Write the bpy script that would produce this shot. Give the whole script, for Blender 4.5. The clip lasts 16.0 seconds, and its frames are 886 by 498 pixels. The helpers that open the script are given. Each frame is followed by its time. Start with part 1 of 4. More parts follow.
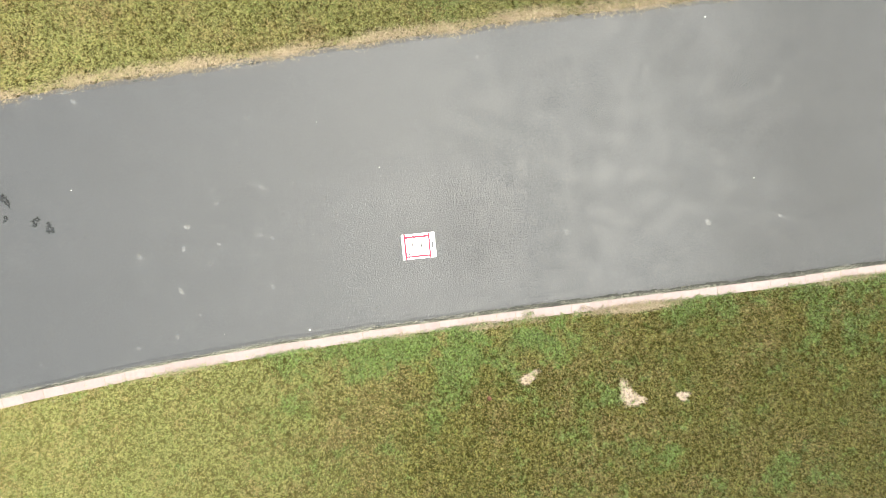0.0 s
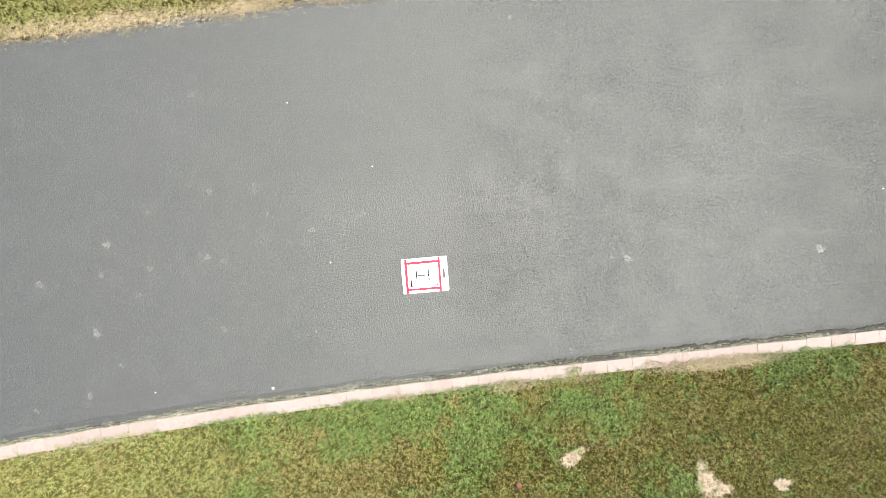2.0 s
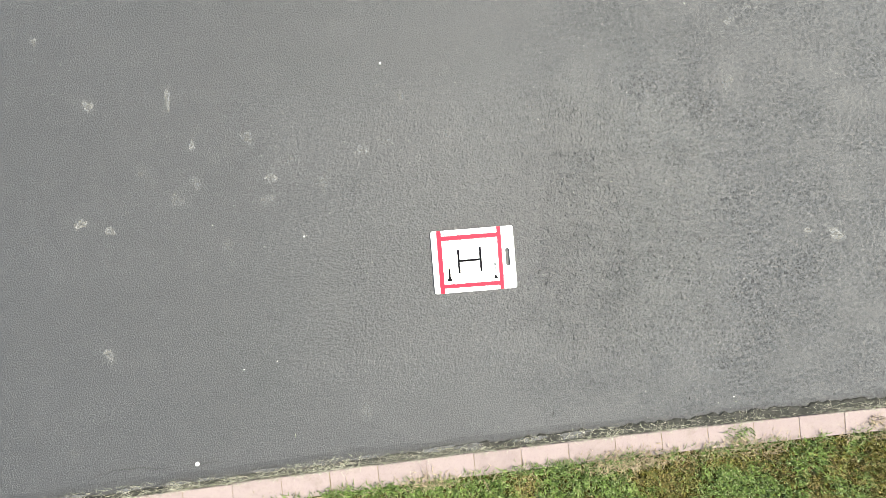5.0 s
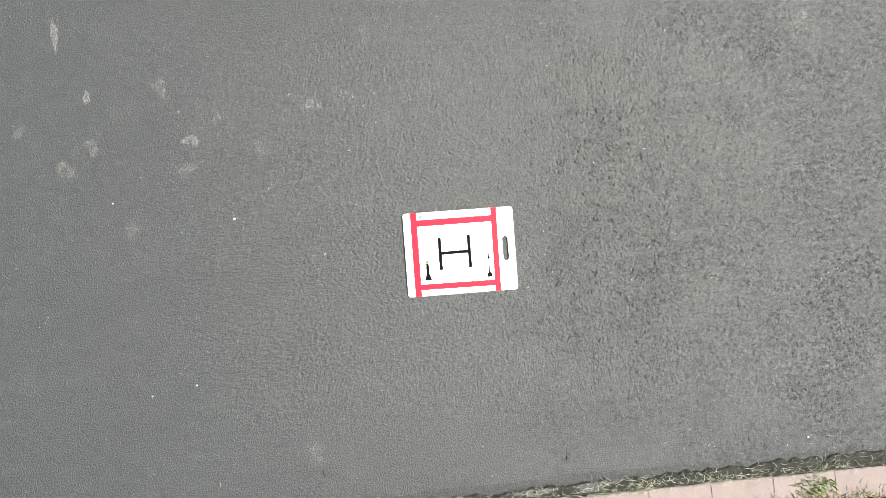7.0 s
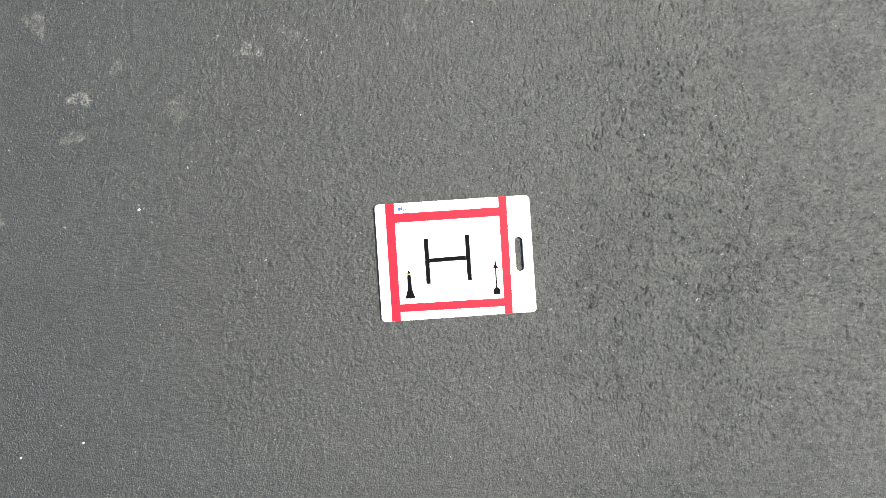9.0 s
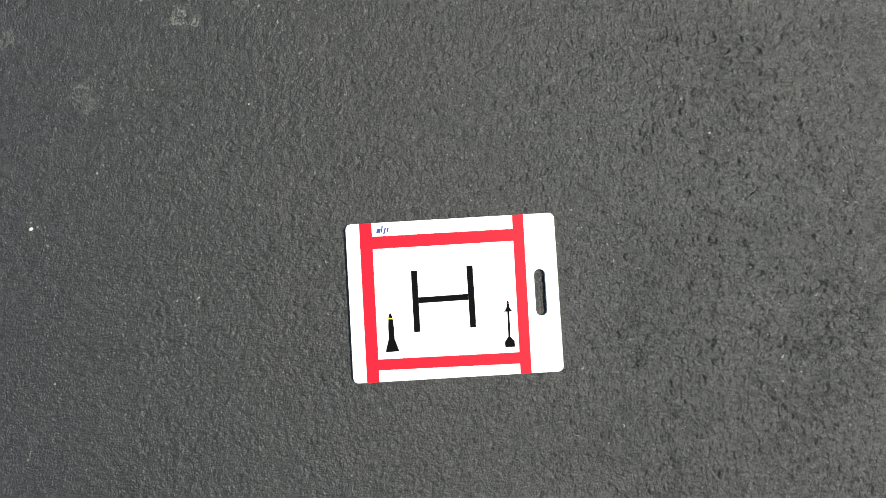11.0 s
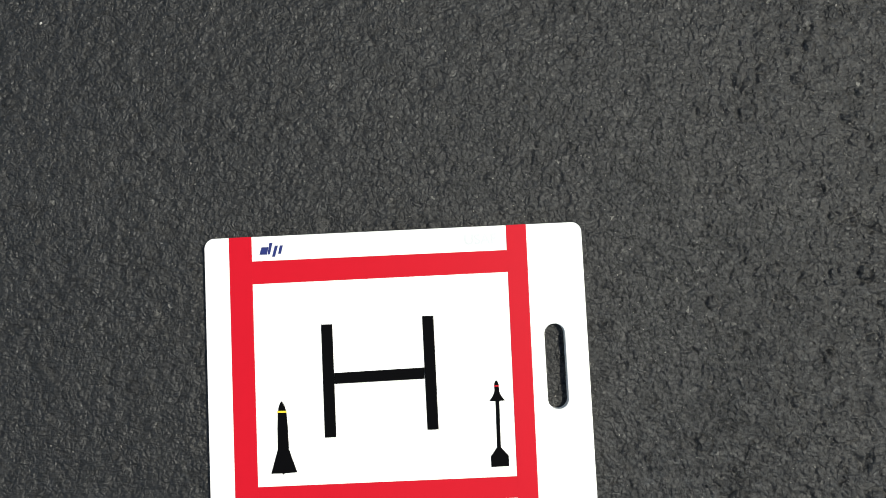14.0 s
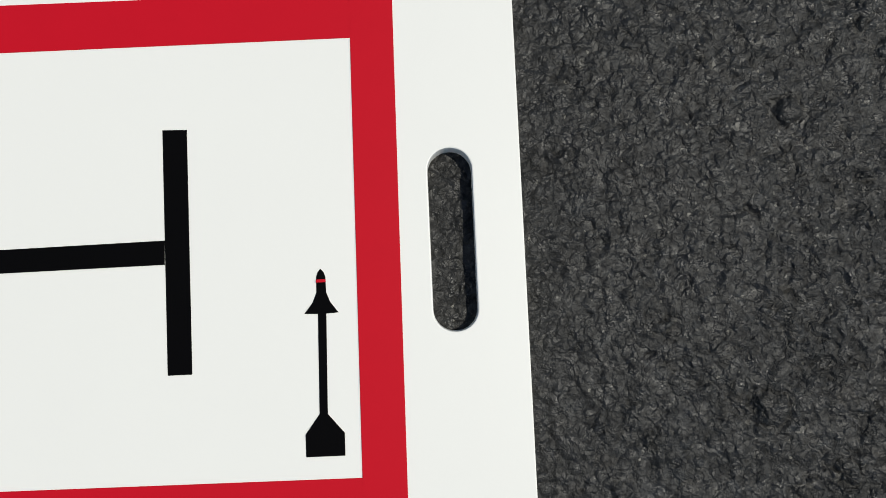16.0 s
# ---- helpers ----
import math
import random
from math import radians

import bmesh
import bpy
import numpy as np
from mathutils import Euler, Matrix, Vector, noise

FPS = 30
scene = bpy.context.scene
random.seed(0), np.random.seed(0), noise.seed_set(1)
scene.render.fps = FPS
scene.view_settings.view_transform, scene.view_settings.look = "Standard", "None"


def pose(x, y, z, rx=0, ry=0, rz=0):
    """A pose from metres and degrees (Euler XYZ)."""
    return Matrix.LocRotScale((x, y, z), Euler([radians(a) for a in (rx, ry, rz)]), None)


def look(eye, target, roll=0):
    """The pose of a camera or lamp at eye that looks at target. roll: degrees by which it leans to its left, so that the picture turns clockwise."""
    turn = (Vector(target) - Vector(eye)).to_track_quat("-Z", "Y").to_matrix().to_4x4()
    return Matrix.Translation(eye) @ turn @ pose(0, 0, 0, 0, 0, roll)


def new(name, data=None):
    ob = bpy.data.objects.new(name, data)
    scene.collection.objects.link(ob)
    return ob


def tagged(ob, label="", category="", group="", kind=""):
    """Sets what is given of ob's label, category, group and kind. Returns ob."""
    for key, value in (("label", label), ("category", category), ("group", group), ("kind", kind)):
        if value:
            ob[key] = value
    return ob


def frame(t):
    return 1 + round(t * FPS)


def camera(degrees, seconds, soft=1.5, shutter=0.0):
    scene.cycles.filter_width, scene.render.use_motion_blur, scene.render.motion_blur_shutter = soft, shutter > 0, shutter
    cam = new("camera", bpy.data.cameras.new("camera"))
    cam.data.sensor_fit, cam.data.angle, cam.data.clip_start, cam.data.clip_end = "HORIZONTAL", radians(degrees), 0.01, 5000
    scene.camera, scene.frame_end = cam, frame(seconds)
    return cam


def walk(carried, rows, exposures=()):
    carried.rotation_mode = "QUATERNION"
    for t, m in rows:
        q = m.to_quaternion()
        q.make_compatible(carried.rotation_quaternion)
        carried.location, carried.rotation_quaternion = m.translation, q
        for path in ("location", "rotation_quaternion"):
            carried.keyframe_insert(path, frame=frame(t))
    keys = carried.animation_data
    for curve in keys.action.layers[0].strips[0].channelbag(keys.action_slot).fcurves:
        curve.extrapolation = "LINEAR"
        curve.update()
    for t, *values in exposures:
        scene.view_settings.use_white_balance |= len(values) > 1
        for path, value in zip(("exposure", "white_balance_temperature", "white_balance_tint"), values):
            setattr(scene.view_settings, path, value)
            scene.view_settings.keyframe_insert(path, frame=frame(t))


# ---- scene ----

# ======== camera: a drone that sinks towards a landing board ========
cam = camera(66.0, 16.0, soft=0.45)

# seconds, x, y, z, tilt x, tilt y, turn
PATH = [
    (0, -0.3138, 0.4821, 7.4084, -3.72, -4.82, -5.67),
    (0.5, -0.2594, 0.4951, 6.8672, -3.08, -4.51, -5.47),
    (1, -0.2060, 0.5134, 6.3342, -2.36, -4.36, -5.20),
    (1.5, -0.1836, 0.5411, 5.8661, -2.40, -4.09, -4.99),
    (2, -0.1942, 0.4739, 5.3932, -2.65, -4.00, -4.84),
    (2.5, -0.2057, 0.3590, 4.9642, -1.87, -3.76, -4.82),
    (3, -0.2063, 0.2968, 4.5519, -1.48, -3.83, -4.77),
    (3.5, -0.2560, 0.2265, 4.1183, -1.43, -3.56, -4.69),
    (4, -0.2893, 0.2015, 3.6967, -1.13, -2.86, -4.71),
    (4.2, -0.2919, 0.1828, 3.5156, -1.00, -2.82, -4.61),
    (6.3, -0.1777, 0.0113, 2.5233, 0.25, -2.57, -4.69),
    (6.5, -0.1583, 0.0085, 2.4456, 0.35, -2.27, -4.54),
    (7, -0.1344, 0.0060, 2.2538, 0.33, -1.97, -4.35),
    (7.5, -0.1059, -0.0118, 2.0724, 0.44, -1.72, -4.24),
    (8, -0.0813, -0.0233, 1.8823, 0.66, -1.42, -4.06),
    (8.5, -0.0658, 0.0075, 1.7392, 0.60, -1.32, -3.91),
    (9, -0.0619, 0.0062, 1.6059, 0.71, -1.17, -3.83),
    (9.5, -0.0603, 0.0372, 1.4732, 0.68, -1.02, -3.65),
    (9.7, -0.0647, 0.0638, 1.4318, 0.71, -1.01, -3.52),
    (11.8, 0.0058, 0.0207, 1.0469, 3.20, 0.12, -3.20),
    (12.1, 0.0128, 0.0217, 0.9927, 3.19, 0.07, -3.03),
    (12.5, 0.0438, 0.0448, 0.9322, 3.01, -0.09, -3.01),
    (13, 0.0641, 0.0685, 0.8469, 3.23, 0.14, -2.92),
    (13.5, 0.0500, 0.0738, 0.7583, 3.18, 0.03, -2.90),
    (14, 0.0410, 0.0742, 0.6652, 3.76, -0.37, -2.72),
    (14.5, 0.0691, 0.0696, 0.5789, 3.44, -0.24, -2.55),
    (14.8, 0.0944, 0.0571, 0.5286, 3.58, -0.20, -2.51),
    (15.1, 0.1171, 0.0342, 0.4746, 3.27, -0.61, -2.35),
    (15.4, 0.1386, 0.0102, 0.4205, 3.00, -0.53, -2.31),
    (15.6, 0.1457, -0.0034, 0.3822, 3.13, -0.52, -2.39),
    (15.8, 0.1465, -0.0121, 0.3467, 3.23, -0.55, -2.38),
    (16, 0.1436, -0.0222, 0.3093, 3.57, -0.17, -2.55),
]
EXPOSURES = [(0.0, 2.8, 6800, 5), (1.5, 2.76, 6770, 5), (3.5, 2.62, 6740, 6), (4.2, 2.55, 6730, 6), (6.5, 2.34, 6720, 5), (7.5, 2.24, 6700, 5), (9.0, 1.94, 6700, 5), (9.7, 1.72, 6680, 5),
             (11.8, 0.76, 6650, 5), (12.5, 0.52, 6650, 5), (14.0, 0.27, 6600, 5), (15.0, 0.02, 6560, 4), (16.0, -0.3, 6520, 7)]
walk(cam, [(t, pose(*p)) for t, *p in PATH], EXPOSURES)

# ======== sky and sun ========
SUN_DIR = Vector((0.482, 0.04, 0.875)).normalized()
world = bpy.data.worlds.new("daylight")
scene.world = world
world.use_nodes = True
wn = world.node_tree.nodes
sky = wn.new("ShaderNodeTexSky")
sky.sky_type = "NISHITA"
sky.sun_disc = False
sky.sun_elevation = math.asin(SUN_DIR.z)
sky.sun_rotation = math.atan2(SUN_DIR.x, SUN_DIR.y)
world.node_tree.links.new(sky.outputs[0], wn["Background"].inputs[0])
wn["Background"].inputs[1].default_value = 0.09

sun_data = bpy.data.lights.new("sun", "SUN")
sun_data.energy = 4.0
sun_data.angle = radians(0.53)
sun_data.color = (1.0, 0.95, 0.84)
sun = new("sun", sun_data)
sun.matrix_world = look(SUN_DIR * 30, (0, 0, 0))


# ======== materials ========
class Nodes:
    """A small wrapper to write node materials in few lines."""

    def __init__(self, name, rough=0.6, spec=0.4):
        self.mat = bpy.data.materials.new(name)
        self.mat.use_nodes = True
        self.t = self.mat.node_tree
        self.bsdf = self.t.nodes["Principled BSDF"]
        self.bsdf.inputs["Roughness"].default_value = rough
        self.bsdf.inputs["Specular IOR Level"].default_value = spec
        self.pos = self.t.nodes.new("ShaderNodeNewGeometry")

    def put(self, socket, value):
        if isinstance(value, bpy.types.NodeSocket):
            self.t.links.new(value, socket)
        elif isinstance(value, tuple) and len(value) == 3 and socket.type == "RGBA":
            socket.default_value = (*value, 1.0)
        else:
            socket.default_value = value

    def where(self, scale=(1, 1, 1), turn=0.0):
        m = self.t.nodes.new("ShaderNodeMapping")
        m.inputs["Scale"].default_value = scale
        m.inputs["Rotation"].default_value = (0, 0, turn)
        self.t.links.new(self.pos.outputs["Position"], m.inputs["Vector"])
        return m.outputs[0]

    def noise(self, scale, detail=4.0, rough=0.55, vector=None, distortion=0.0):
        n = self.t.nodes.new("ShaderNodeTexNoise")
        n.inputs["Scale"].default_value = scale
        n.inputs["Detail"].default_value = detail
        n.inputs["Roughness"].default_value = rough
        n.inputs["Distortion"].default_value = distortion
        self.t.links.new(vector or self.pos.outputs["Position"], n.inputs["Vector"])
        return n.outputs["Fac"]

    def cells(self, scale, out="Color", feature="F1", vector=None):
        n = self.t.nodes.new("ShaderNodeTexVoronoi")
        n.feature = feature
        n.inputs["Scale"].default_value = scale
        self.t.links.new(vector or self.pos.outputs["Position"], n.inputs["Vector"])
        return n.outputs[out]

    def ramp(self, fac, *stops):
        n = self.t.nodes.new("ShaderNodeValToRGB")
        e = n.color_ramp.elements
        while len(e) < len(stops):
            e.new(0.5)
        for k, (at, c) in zip(e, stops):
            k.position = at
            k.color = (c, c, c, 1) if isinstance(c, (int, float)) else (*c, 1)
        self.t.links.new(fac, n.inputs[0])
        return n.outputs[0]

    def mix(self, fac, a, b, kind="MIX"):
        n = self.t.nodes.new("ShaderNodeMix")
        n.data_type = "RGBA"
        n.blend_type = kind
        self.put(n.inputs[0], fac)
        self.put(n.inputs[6], a)
        self.put(n.inputs[7], b)
        return n.outputs[2]

    def math(self, kind, a, b=0.0):
        n = self.t.nodes.new("ShaderNodeMath")
        n.operation = kind
        self.put(n.inputs[0], a)
        self.put(n.inputs[1], b)
        return n.outputs[0]

    def split(self, vector, axis):
        n = self.t.nodes.new("ShaderNodeSeparateXYZ")
        self.t.links.new(vector, n.inputs[0])
        return n.outputs[axis]

    def island(self):
        return self.pos.outputs["Random Per Island"]

    def each(self):
        n = self.t.nodes.new("ShaderNodeObjectInfo")
        return n.outputs["Random"]

    def bump(self, height, strength, distance, under=None):
        n = self.t.nodes.new("ShaderNodeBump")
        n.inputs["Strength"].default_value = strength
        n.inputs["Distance"].default_value = distance
        self.t.links.new(height, n.inputs["Height"])
        if under is not None:
            self.t.links.new(under, n.inputs["Normal"])
        return n.outputs[0]

    def done(self, colour=None, normal=None, rough=None):
        if colour is not None:
            self.put(self.bsdf.inputs["Base Color"], colour)
        if normal is not None:
            self.put(self.bsdf.inputs["Normal"], normal)
        if rough is not None:
            self.put(self.bsdf.inputs["Roughness"], rough)
        return self.mat


def asphalt_material(name):
    """Sealed asphalt, smooth towards -x; towards +x the seal has worn off in clouds that lay the stones open."""
    n = Nodes(name, 0.5, 0.5)
    shift = n.t.nodes.new("ShaderNodeTexNoise")
    shift.inputs["Scale"].default_value = 170.0
    shift.inputs["Detail"].default_value = 2.0
    n.t.links.new(n.pos.outputs["Position"], shift.inputs["Vector"])
    warp = n.t.nodes.new("ShaderNodeVectorMath")
    warp.operation = "MULTIPLY_ADD"
    warp.inputs[1].default_value = (0.009, 0.009, 0.0)
    n.t.links.new(shift.outputs["Color"], warp.inputs[0])
    n.t.links.new(n.pos.outputs["Position"], warp.inputs[2])
    bent = warp.outputs[0]
    nudge = n.t.nodes.new("ShaderNodeVectorMath")
    nudge.operation = "MULTIPLY_ADD"
    nudge.inputs[1].default_value = (0.0042, 0.0042, 0.0)
    n.t.links.new(shift.outputs["Color"], nudge.inputs[0])
    n.t.links.new(n.pos.outputs["Position"], nudge.inputs[2])
    chunky = nudge.outputs[0]
    x = n.split(n.pos.outputs["Position"], 0)
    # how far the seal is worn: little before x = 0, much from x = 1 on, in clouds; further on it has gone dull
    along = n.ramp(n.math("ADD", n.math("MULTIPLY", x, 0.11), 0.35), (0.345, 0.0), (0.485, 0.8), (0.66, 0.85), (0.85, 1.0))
    weathered = n.ramp(n.math("ADD", n.math("MULTIPLY", x, 0.11), n.math("MULTIPLY", n.noise(0.8, 4.0, 0.6), 0.25)), (0.38, 0.0), (0.62, 1.0))
    cloud = n.math("ADD", n.math("MULTIPLY", n.noise(1.1, 3.0, 0.6), 0.35), n.math("MULTIPLY", n.noise(4.5, 8.0, 0.7), 0.65))
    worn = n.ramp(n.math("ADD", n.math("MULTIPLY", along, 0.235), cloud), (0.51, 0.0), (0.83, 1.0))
    big = n.ramp(n.noise(1.3, 8.0, 0.74), (0.3, 0.9), (0.7, 1.1))
    mid = n.ramp(n.noise(6.0, 6.0, 0.7), (0.3, 0.94), (0.7, 1.06))
    streak = n.ramp(n.noise(1.0, 5.0, 0.65, vector=n.where((0.5, 4.5, 1.0), -0.05)), (0.3, 0.94), (0.7, 1.06))
    cell = n.cells(140.0, "Color", vector=bent)
    speck = n.math("ADD", n.math("MULTIPLY", n.noise(230.0, 4.0, 0.65), 0.8), n.math("MULTIPLY", n.split(cell, 0), 0.2))
    smooth = n.ramp(speck, (0.32, 0.0072), (0.5, 0.0099), (0.67, 0.014))
    rough = n.ramp(speck, (0.32, 0.0085), (0.5, 0.0175), (0.67, 0.033))
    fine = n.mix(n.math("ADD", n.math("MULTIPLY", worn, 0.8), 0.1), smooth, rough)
    warm = n.mix(n.noise(1.3, 4.0), (1.01, 0.99, 0.95), (0.985, 0.99, 1.01))
    colour = n.mix(1.0, n.mix(1.0, n.mix(1.0, n.mix(1.0, fine, big, "MULTIPLY"), mid, "MULTIPLY"), streak, "MULTIPLY"), warm, "MULTIPLY")
    # single stones that show their own pale, brown or bluish faces
    face = n.cells(165.0, "Color", vector=bent)
    bare = n.math("MULTIPLY", n.ramp(n.split(face, 0), (0.86, 0.0), (0.9, 1.0)), n.math("ADD", n.math("MULTIPLY", worn, 0.5), 0.12))
    colour = n.mix(bare, colour, n.mix(n.split(face, 1), (0.05, 0.043, 0.034), (0.046, 0.05, 0.054)))
    # holes and crevices between the stones, with their shade put into the colour
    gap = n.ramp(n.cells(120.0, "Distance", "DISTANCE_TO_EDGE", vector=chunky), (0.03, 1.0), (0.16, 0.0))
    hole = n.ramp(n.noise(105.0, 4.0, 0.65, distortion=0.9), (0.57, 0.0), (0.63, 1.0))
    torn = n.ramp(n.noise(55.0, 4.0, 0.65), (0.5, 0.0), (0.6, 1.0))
    shaded_pits = n.math("MULTIPLY", n.math("MAXIMUM", hole, n.math("MULTIPLY", gap, torn)), worn)
    colour = n.mix(n.math("MULTIPLY", shaded_pits, 0.55), colour, (0.0035, 0.0035, 0.0035))
    # ragged hand-sized spots where the surface has broken up
    broken = n.math("MULTIPLY", n.ramp(n.noise(62.0, 8.0, 0.85, distortion=0.4), (0.53, 0.0), (0.6, 1.0)), worn)
    colour = n.mix(n.math("MULTIPLY", broken, 0.2), colour, (0.006, 0.0058, 0.0055))
    dust = n.math("MULTIPLY", n.ramp(n.noise(8.0, 7.0, 0.72), (0.56, 0.0), (0.8, 1.0)), 0.1)
    colour = n.mix(dust, colour, (0.1, 0.095, 0.083))
    glint = n.ramp(n.split(n.cells(900.0, "Color"), 1), (0.9968, 0.0), (0.9986, 1.0))
    colour = n.mix(n.math("MULTIPLY", glint, 0.7), colour, (0.24, 0.23, 0.2))
    grit = n.math("MULTIPLY", n.ramp(n.split(n.cells(330.0, "Color", vector=bent), 1), (0.9975, 0.0), (0.9985, 1.0)), n.ramp(n.noise(5.0, 4.0), (0.45, 0.0), (0.6, 0.9)))
    colour = n.mix(grit, colour, (0.2, 0.192, 0.172))
    edge = n.cells(185.0, "Distance", "DISTANCE_TO_EDGE", vector=chunky)
    stones = n.math("ADD", n.ramp(edge, (0.0, 0.0), (0.3, 0.7), (0.6, 1.0)), n.math("MULTIPLY", n.split(n.cells(185.0, "Color", vector=chunky), 1), 0.3))
    lumps = n.math("ADD", n.math("MULTIPLY", n.noise(135.0, 4.0, 0.6), 1.35), n.math("MULTIPLY", stones, 0.34))
    lumps = n.math("SUBTRACT", n.math("MULTIPLY", lumps, n.math("ADD", n.math("MULTIPLY", worn, 0.3), 0.7)), n.math("MULTIPLY", shaded_pits, 0.6))
    # crevice lines round the stones, their shade painted near black as well
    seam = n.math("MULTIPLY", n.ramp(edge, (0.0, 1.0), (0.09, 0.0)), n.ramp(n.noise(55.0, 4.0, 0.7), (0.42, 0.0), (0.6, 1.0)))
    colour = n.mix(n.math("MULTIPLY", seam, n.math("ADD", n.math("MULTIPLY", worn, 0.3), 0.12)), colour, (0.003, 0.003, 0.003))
    # pits and crevices also lose gloss, which deepens their painted shade
    gloss = n.math("MULTIPLY", n.ramp(n.noise(260.0, 3.0, 0.65), (0.35, 0.37), (0.65, 0.67)), n.math("SUBTRACT", 1.0, n.math("MULTIPLY", n.math("MAXIMUM", n.math("MAXIMUM", shaded_pits, n.math("MULTIPLY", broken, 0.45)), n.math("MULTIPLY", seam, 0.7)), 0.75)))
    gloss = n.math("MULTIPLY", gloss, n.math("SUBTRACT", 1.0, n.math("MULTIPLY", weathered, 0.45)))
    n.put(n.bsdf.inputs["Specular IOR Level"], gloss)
    ridge = n.noise(330.0, 2.0, 0.55, vector=chunky)
    # where the stones are built, the relief is left to them
    built = n.t.nodes.new("ShaderNodeAttribute")
    built.attribute_name = "built"
    coarse = n.bump(lumps, 0.9, 0.005)
    n.put(coarse.node.inputs["Strength"], n.math("SUBTRACT", 0.72, n.math("MULTIPLY", built.outputs["Fac"], 0.1)))
    normal = n.bump(ridge, 0.5, 0.0025, under=coarse)
    tone = n.math("SUBTRACT", n.ramp(n.noise(240.0, 2.0), (0.32, 0.42), (0.62, 0.7)), n.math("MULTIPLY", built.outputs["Fac"], 0.02))
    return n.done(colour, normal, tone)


def plain_material(name, colour, rough=0.5, spec=0.4, vary=0.06, grain=60.0, relief=0.05):
    n = Nodes(name, rough, spec)
    lo, hi = tuple(c * (1 - vary) for c in colour), tuple(c * (1 + vary) for c in colour)
    c = n.mix(n.noise(grain, 5.0, 0.6), lo, hi)
    return n.done(c, n.bump(n.noise(grain * 12, 3.0), relief, 0.0006))


def blade_material(name, dark_tone, pale_tone, dead, dead_from, rough=0.5, clumps=0.14):
    """Grass: every tuft its own tone, and within it every blade; clumps adds painted shade."""
    n = Nodes(name, rough, 0.11)
    tuft = n.ramp(n.split(n.cells(120.0, "Color"), 1), (0.1, 0.0), (0.9, 1.0))
    drift = n.ramp(n.noise(3.6, 6.0, 0.72), (0.35, 0.0), (0.68, 1.0))
    # tone by clump; its dark end puts the shade between clumps into the colour
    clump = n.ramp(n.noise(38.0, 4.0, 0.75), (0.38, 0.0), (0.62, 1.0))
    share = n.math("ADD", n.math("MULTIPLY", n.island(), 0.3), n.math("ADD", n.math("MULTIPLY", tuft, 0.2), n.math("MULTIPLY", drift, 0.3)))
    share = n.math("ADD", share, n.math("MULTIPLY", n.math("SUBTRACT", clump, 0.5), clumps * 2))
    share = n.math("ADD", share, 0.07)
    tone = n.mix(share, dark_tone, pale_tone)
    pick = n.ramp(n.split(n.cells(180.0, "Color"), 0), (dead_from, 0.0), (min(dead_from + 0.05, 1.0), 1.0))
    colour = n.mix(n.math("MULTIPLY", pick, 0.75), tone, dead)
    return n.done(colour)


def soil_material(name, dark, pale):
    n = Nodes(name, 0.95, 0.02)
    c = n.mix(n.ramp(n.noise(26.0, 6.0, 0.7), (0.35, 0.0), (0.65, 1.0)), dark, pale)
    c = n.mix(n.ramp(n.split(n.cells(240.0, "Color"), 0), (0.8, 0.0), (0.95, 0.5)), c, tuple(v * 0.4 for v in dark))
    return n.done(c, n.bump(n.noise(110.0, 5.0, 0.7), 0.8, 0.006))


def ground_material():
    """Thatch and clippings between the blades, darkened by painted shade among the tufts."""
    n = Nodes("shaded_lawn_soil", 0.95, 0.0)
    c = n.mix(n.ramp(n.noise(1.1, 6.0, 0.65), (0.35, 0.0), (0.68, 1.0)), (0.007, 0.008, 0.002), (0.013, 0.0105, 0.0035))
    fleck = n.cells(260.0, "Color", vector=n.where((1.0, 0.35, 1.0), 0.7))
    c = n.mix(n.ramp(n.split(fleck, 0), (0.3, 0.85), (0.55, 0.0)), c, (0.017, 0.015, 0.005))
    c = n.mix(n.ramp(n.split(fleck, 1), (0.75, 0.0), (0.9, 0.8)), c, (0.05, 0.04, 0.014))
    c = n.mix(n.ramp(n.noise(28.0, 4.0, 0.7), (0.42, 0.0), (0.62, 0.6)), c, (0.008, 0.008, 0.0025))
    west = n.ramp(n.math("ADD", n.math("ADD", n.math("MULTIPLY", n.split(n.pos.outputs["Position"], 0), 0.08), n.math("MULTIPLY", n.noise(2.4, 5.0), 0.4)), 0.35), (0.2, 1.0), (0.62, 0.0))
    south = n.ramp(n.math("ADD", n.math("MULTIPLY", n.split(n.pos.outputs["Position"], 1), 0.2), 0.5), (0.5, 1.0), (0.7, 0.0))
    c = n.mix(n.math("MULTIPLY", n.math("MULTIPLY", west, south), 0.6), c, n.mix(n.noise(120.0, 3.0, 0.7), (0.03, 0.034, 0.008), (0.075, 0.07, 0.025)))
    # mown lawn further off, where single blades are no longer built
    ax = n.math("SUBTRACT", n.math("ABSOLUTE", n.math("SUBTRACT", n.split(n.pos.outputs["Position"], 0), 0.35)), 5.3)
    ay = n.math("SUBTRACT", n.math("ABSOLUTE", n.math("ADD", n.split(n.pos.outputs["Position"], 1), 0.3)), 3.5)
    off = n.math("ADD", n.math("MAXIMUM", ax, ay), n.math("MULTIPLY", n.noise(3.0, 5.0, 0.6), 0.8))
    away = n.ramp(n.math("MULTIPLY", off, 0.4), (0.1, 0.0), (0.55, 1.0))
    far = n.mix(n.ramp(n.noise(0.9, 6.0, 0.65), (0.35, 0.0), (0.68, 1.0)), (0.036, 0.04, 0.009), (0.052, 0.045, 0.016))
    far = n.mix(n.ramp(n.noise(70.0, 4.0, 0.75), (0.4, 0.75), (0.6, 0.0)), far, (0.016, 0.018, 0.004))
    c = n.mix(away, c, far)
    return n.done(c, n.bump(n.noise(90.0, 4.0, 0.7), 0.9, 0.01))


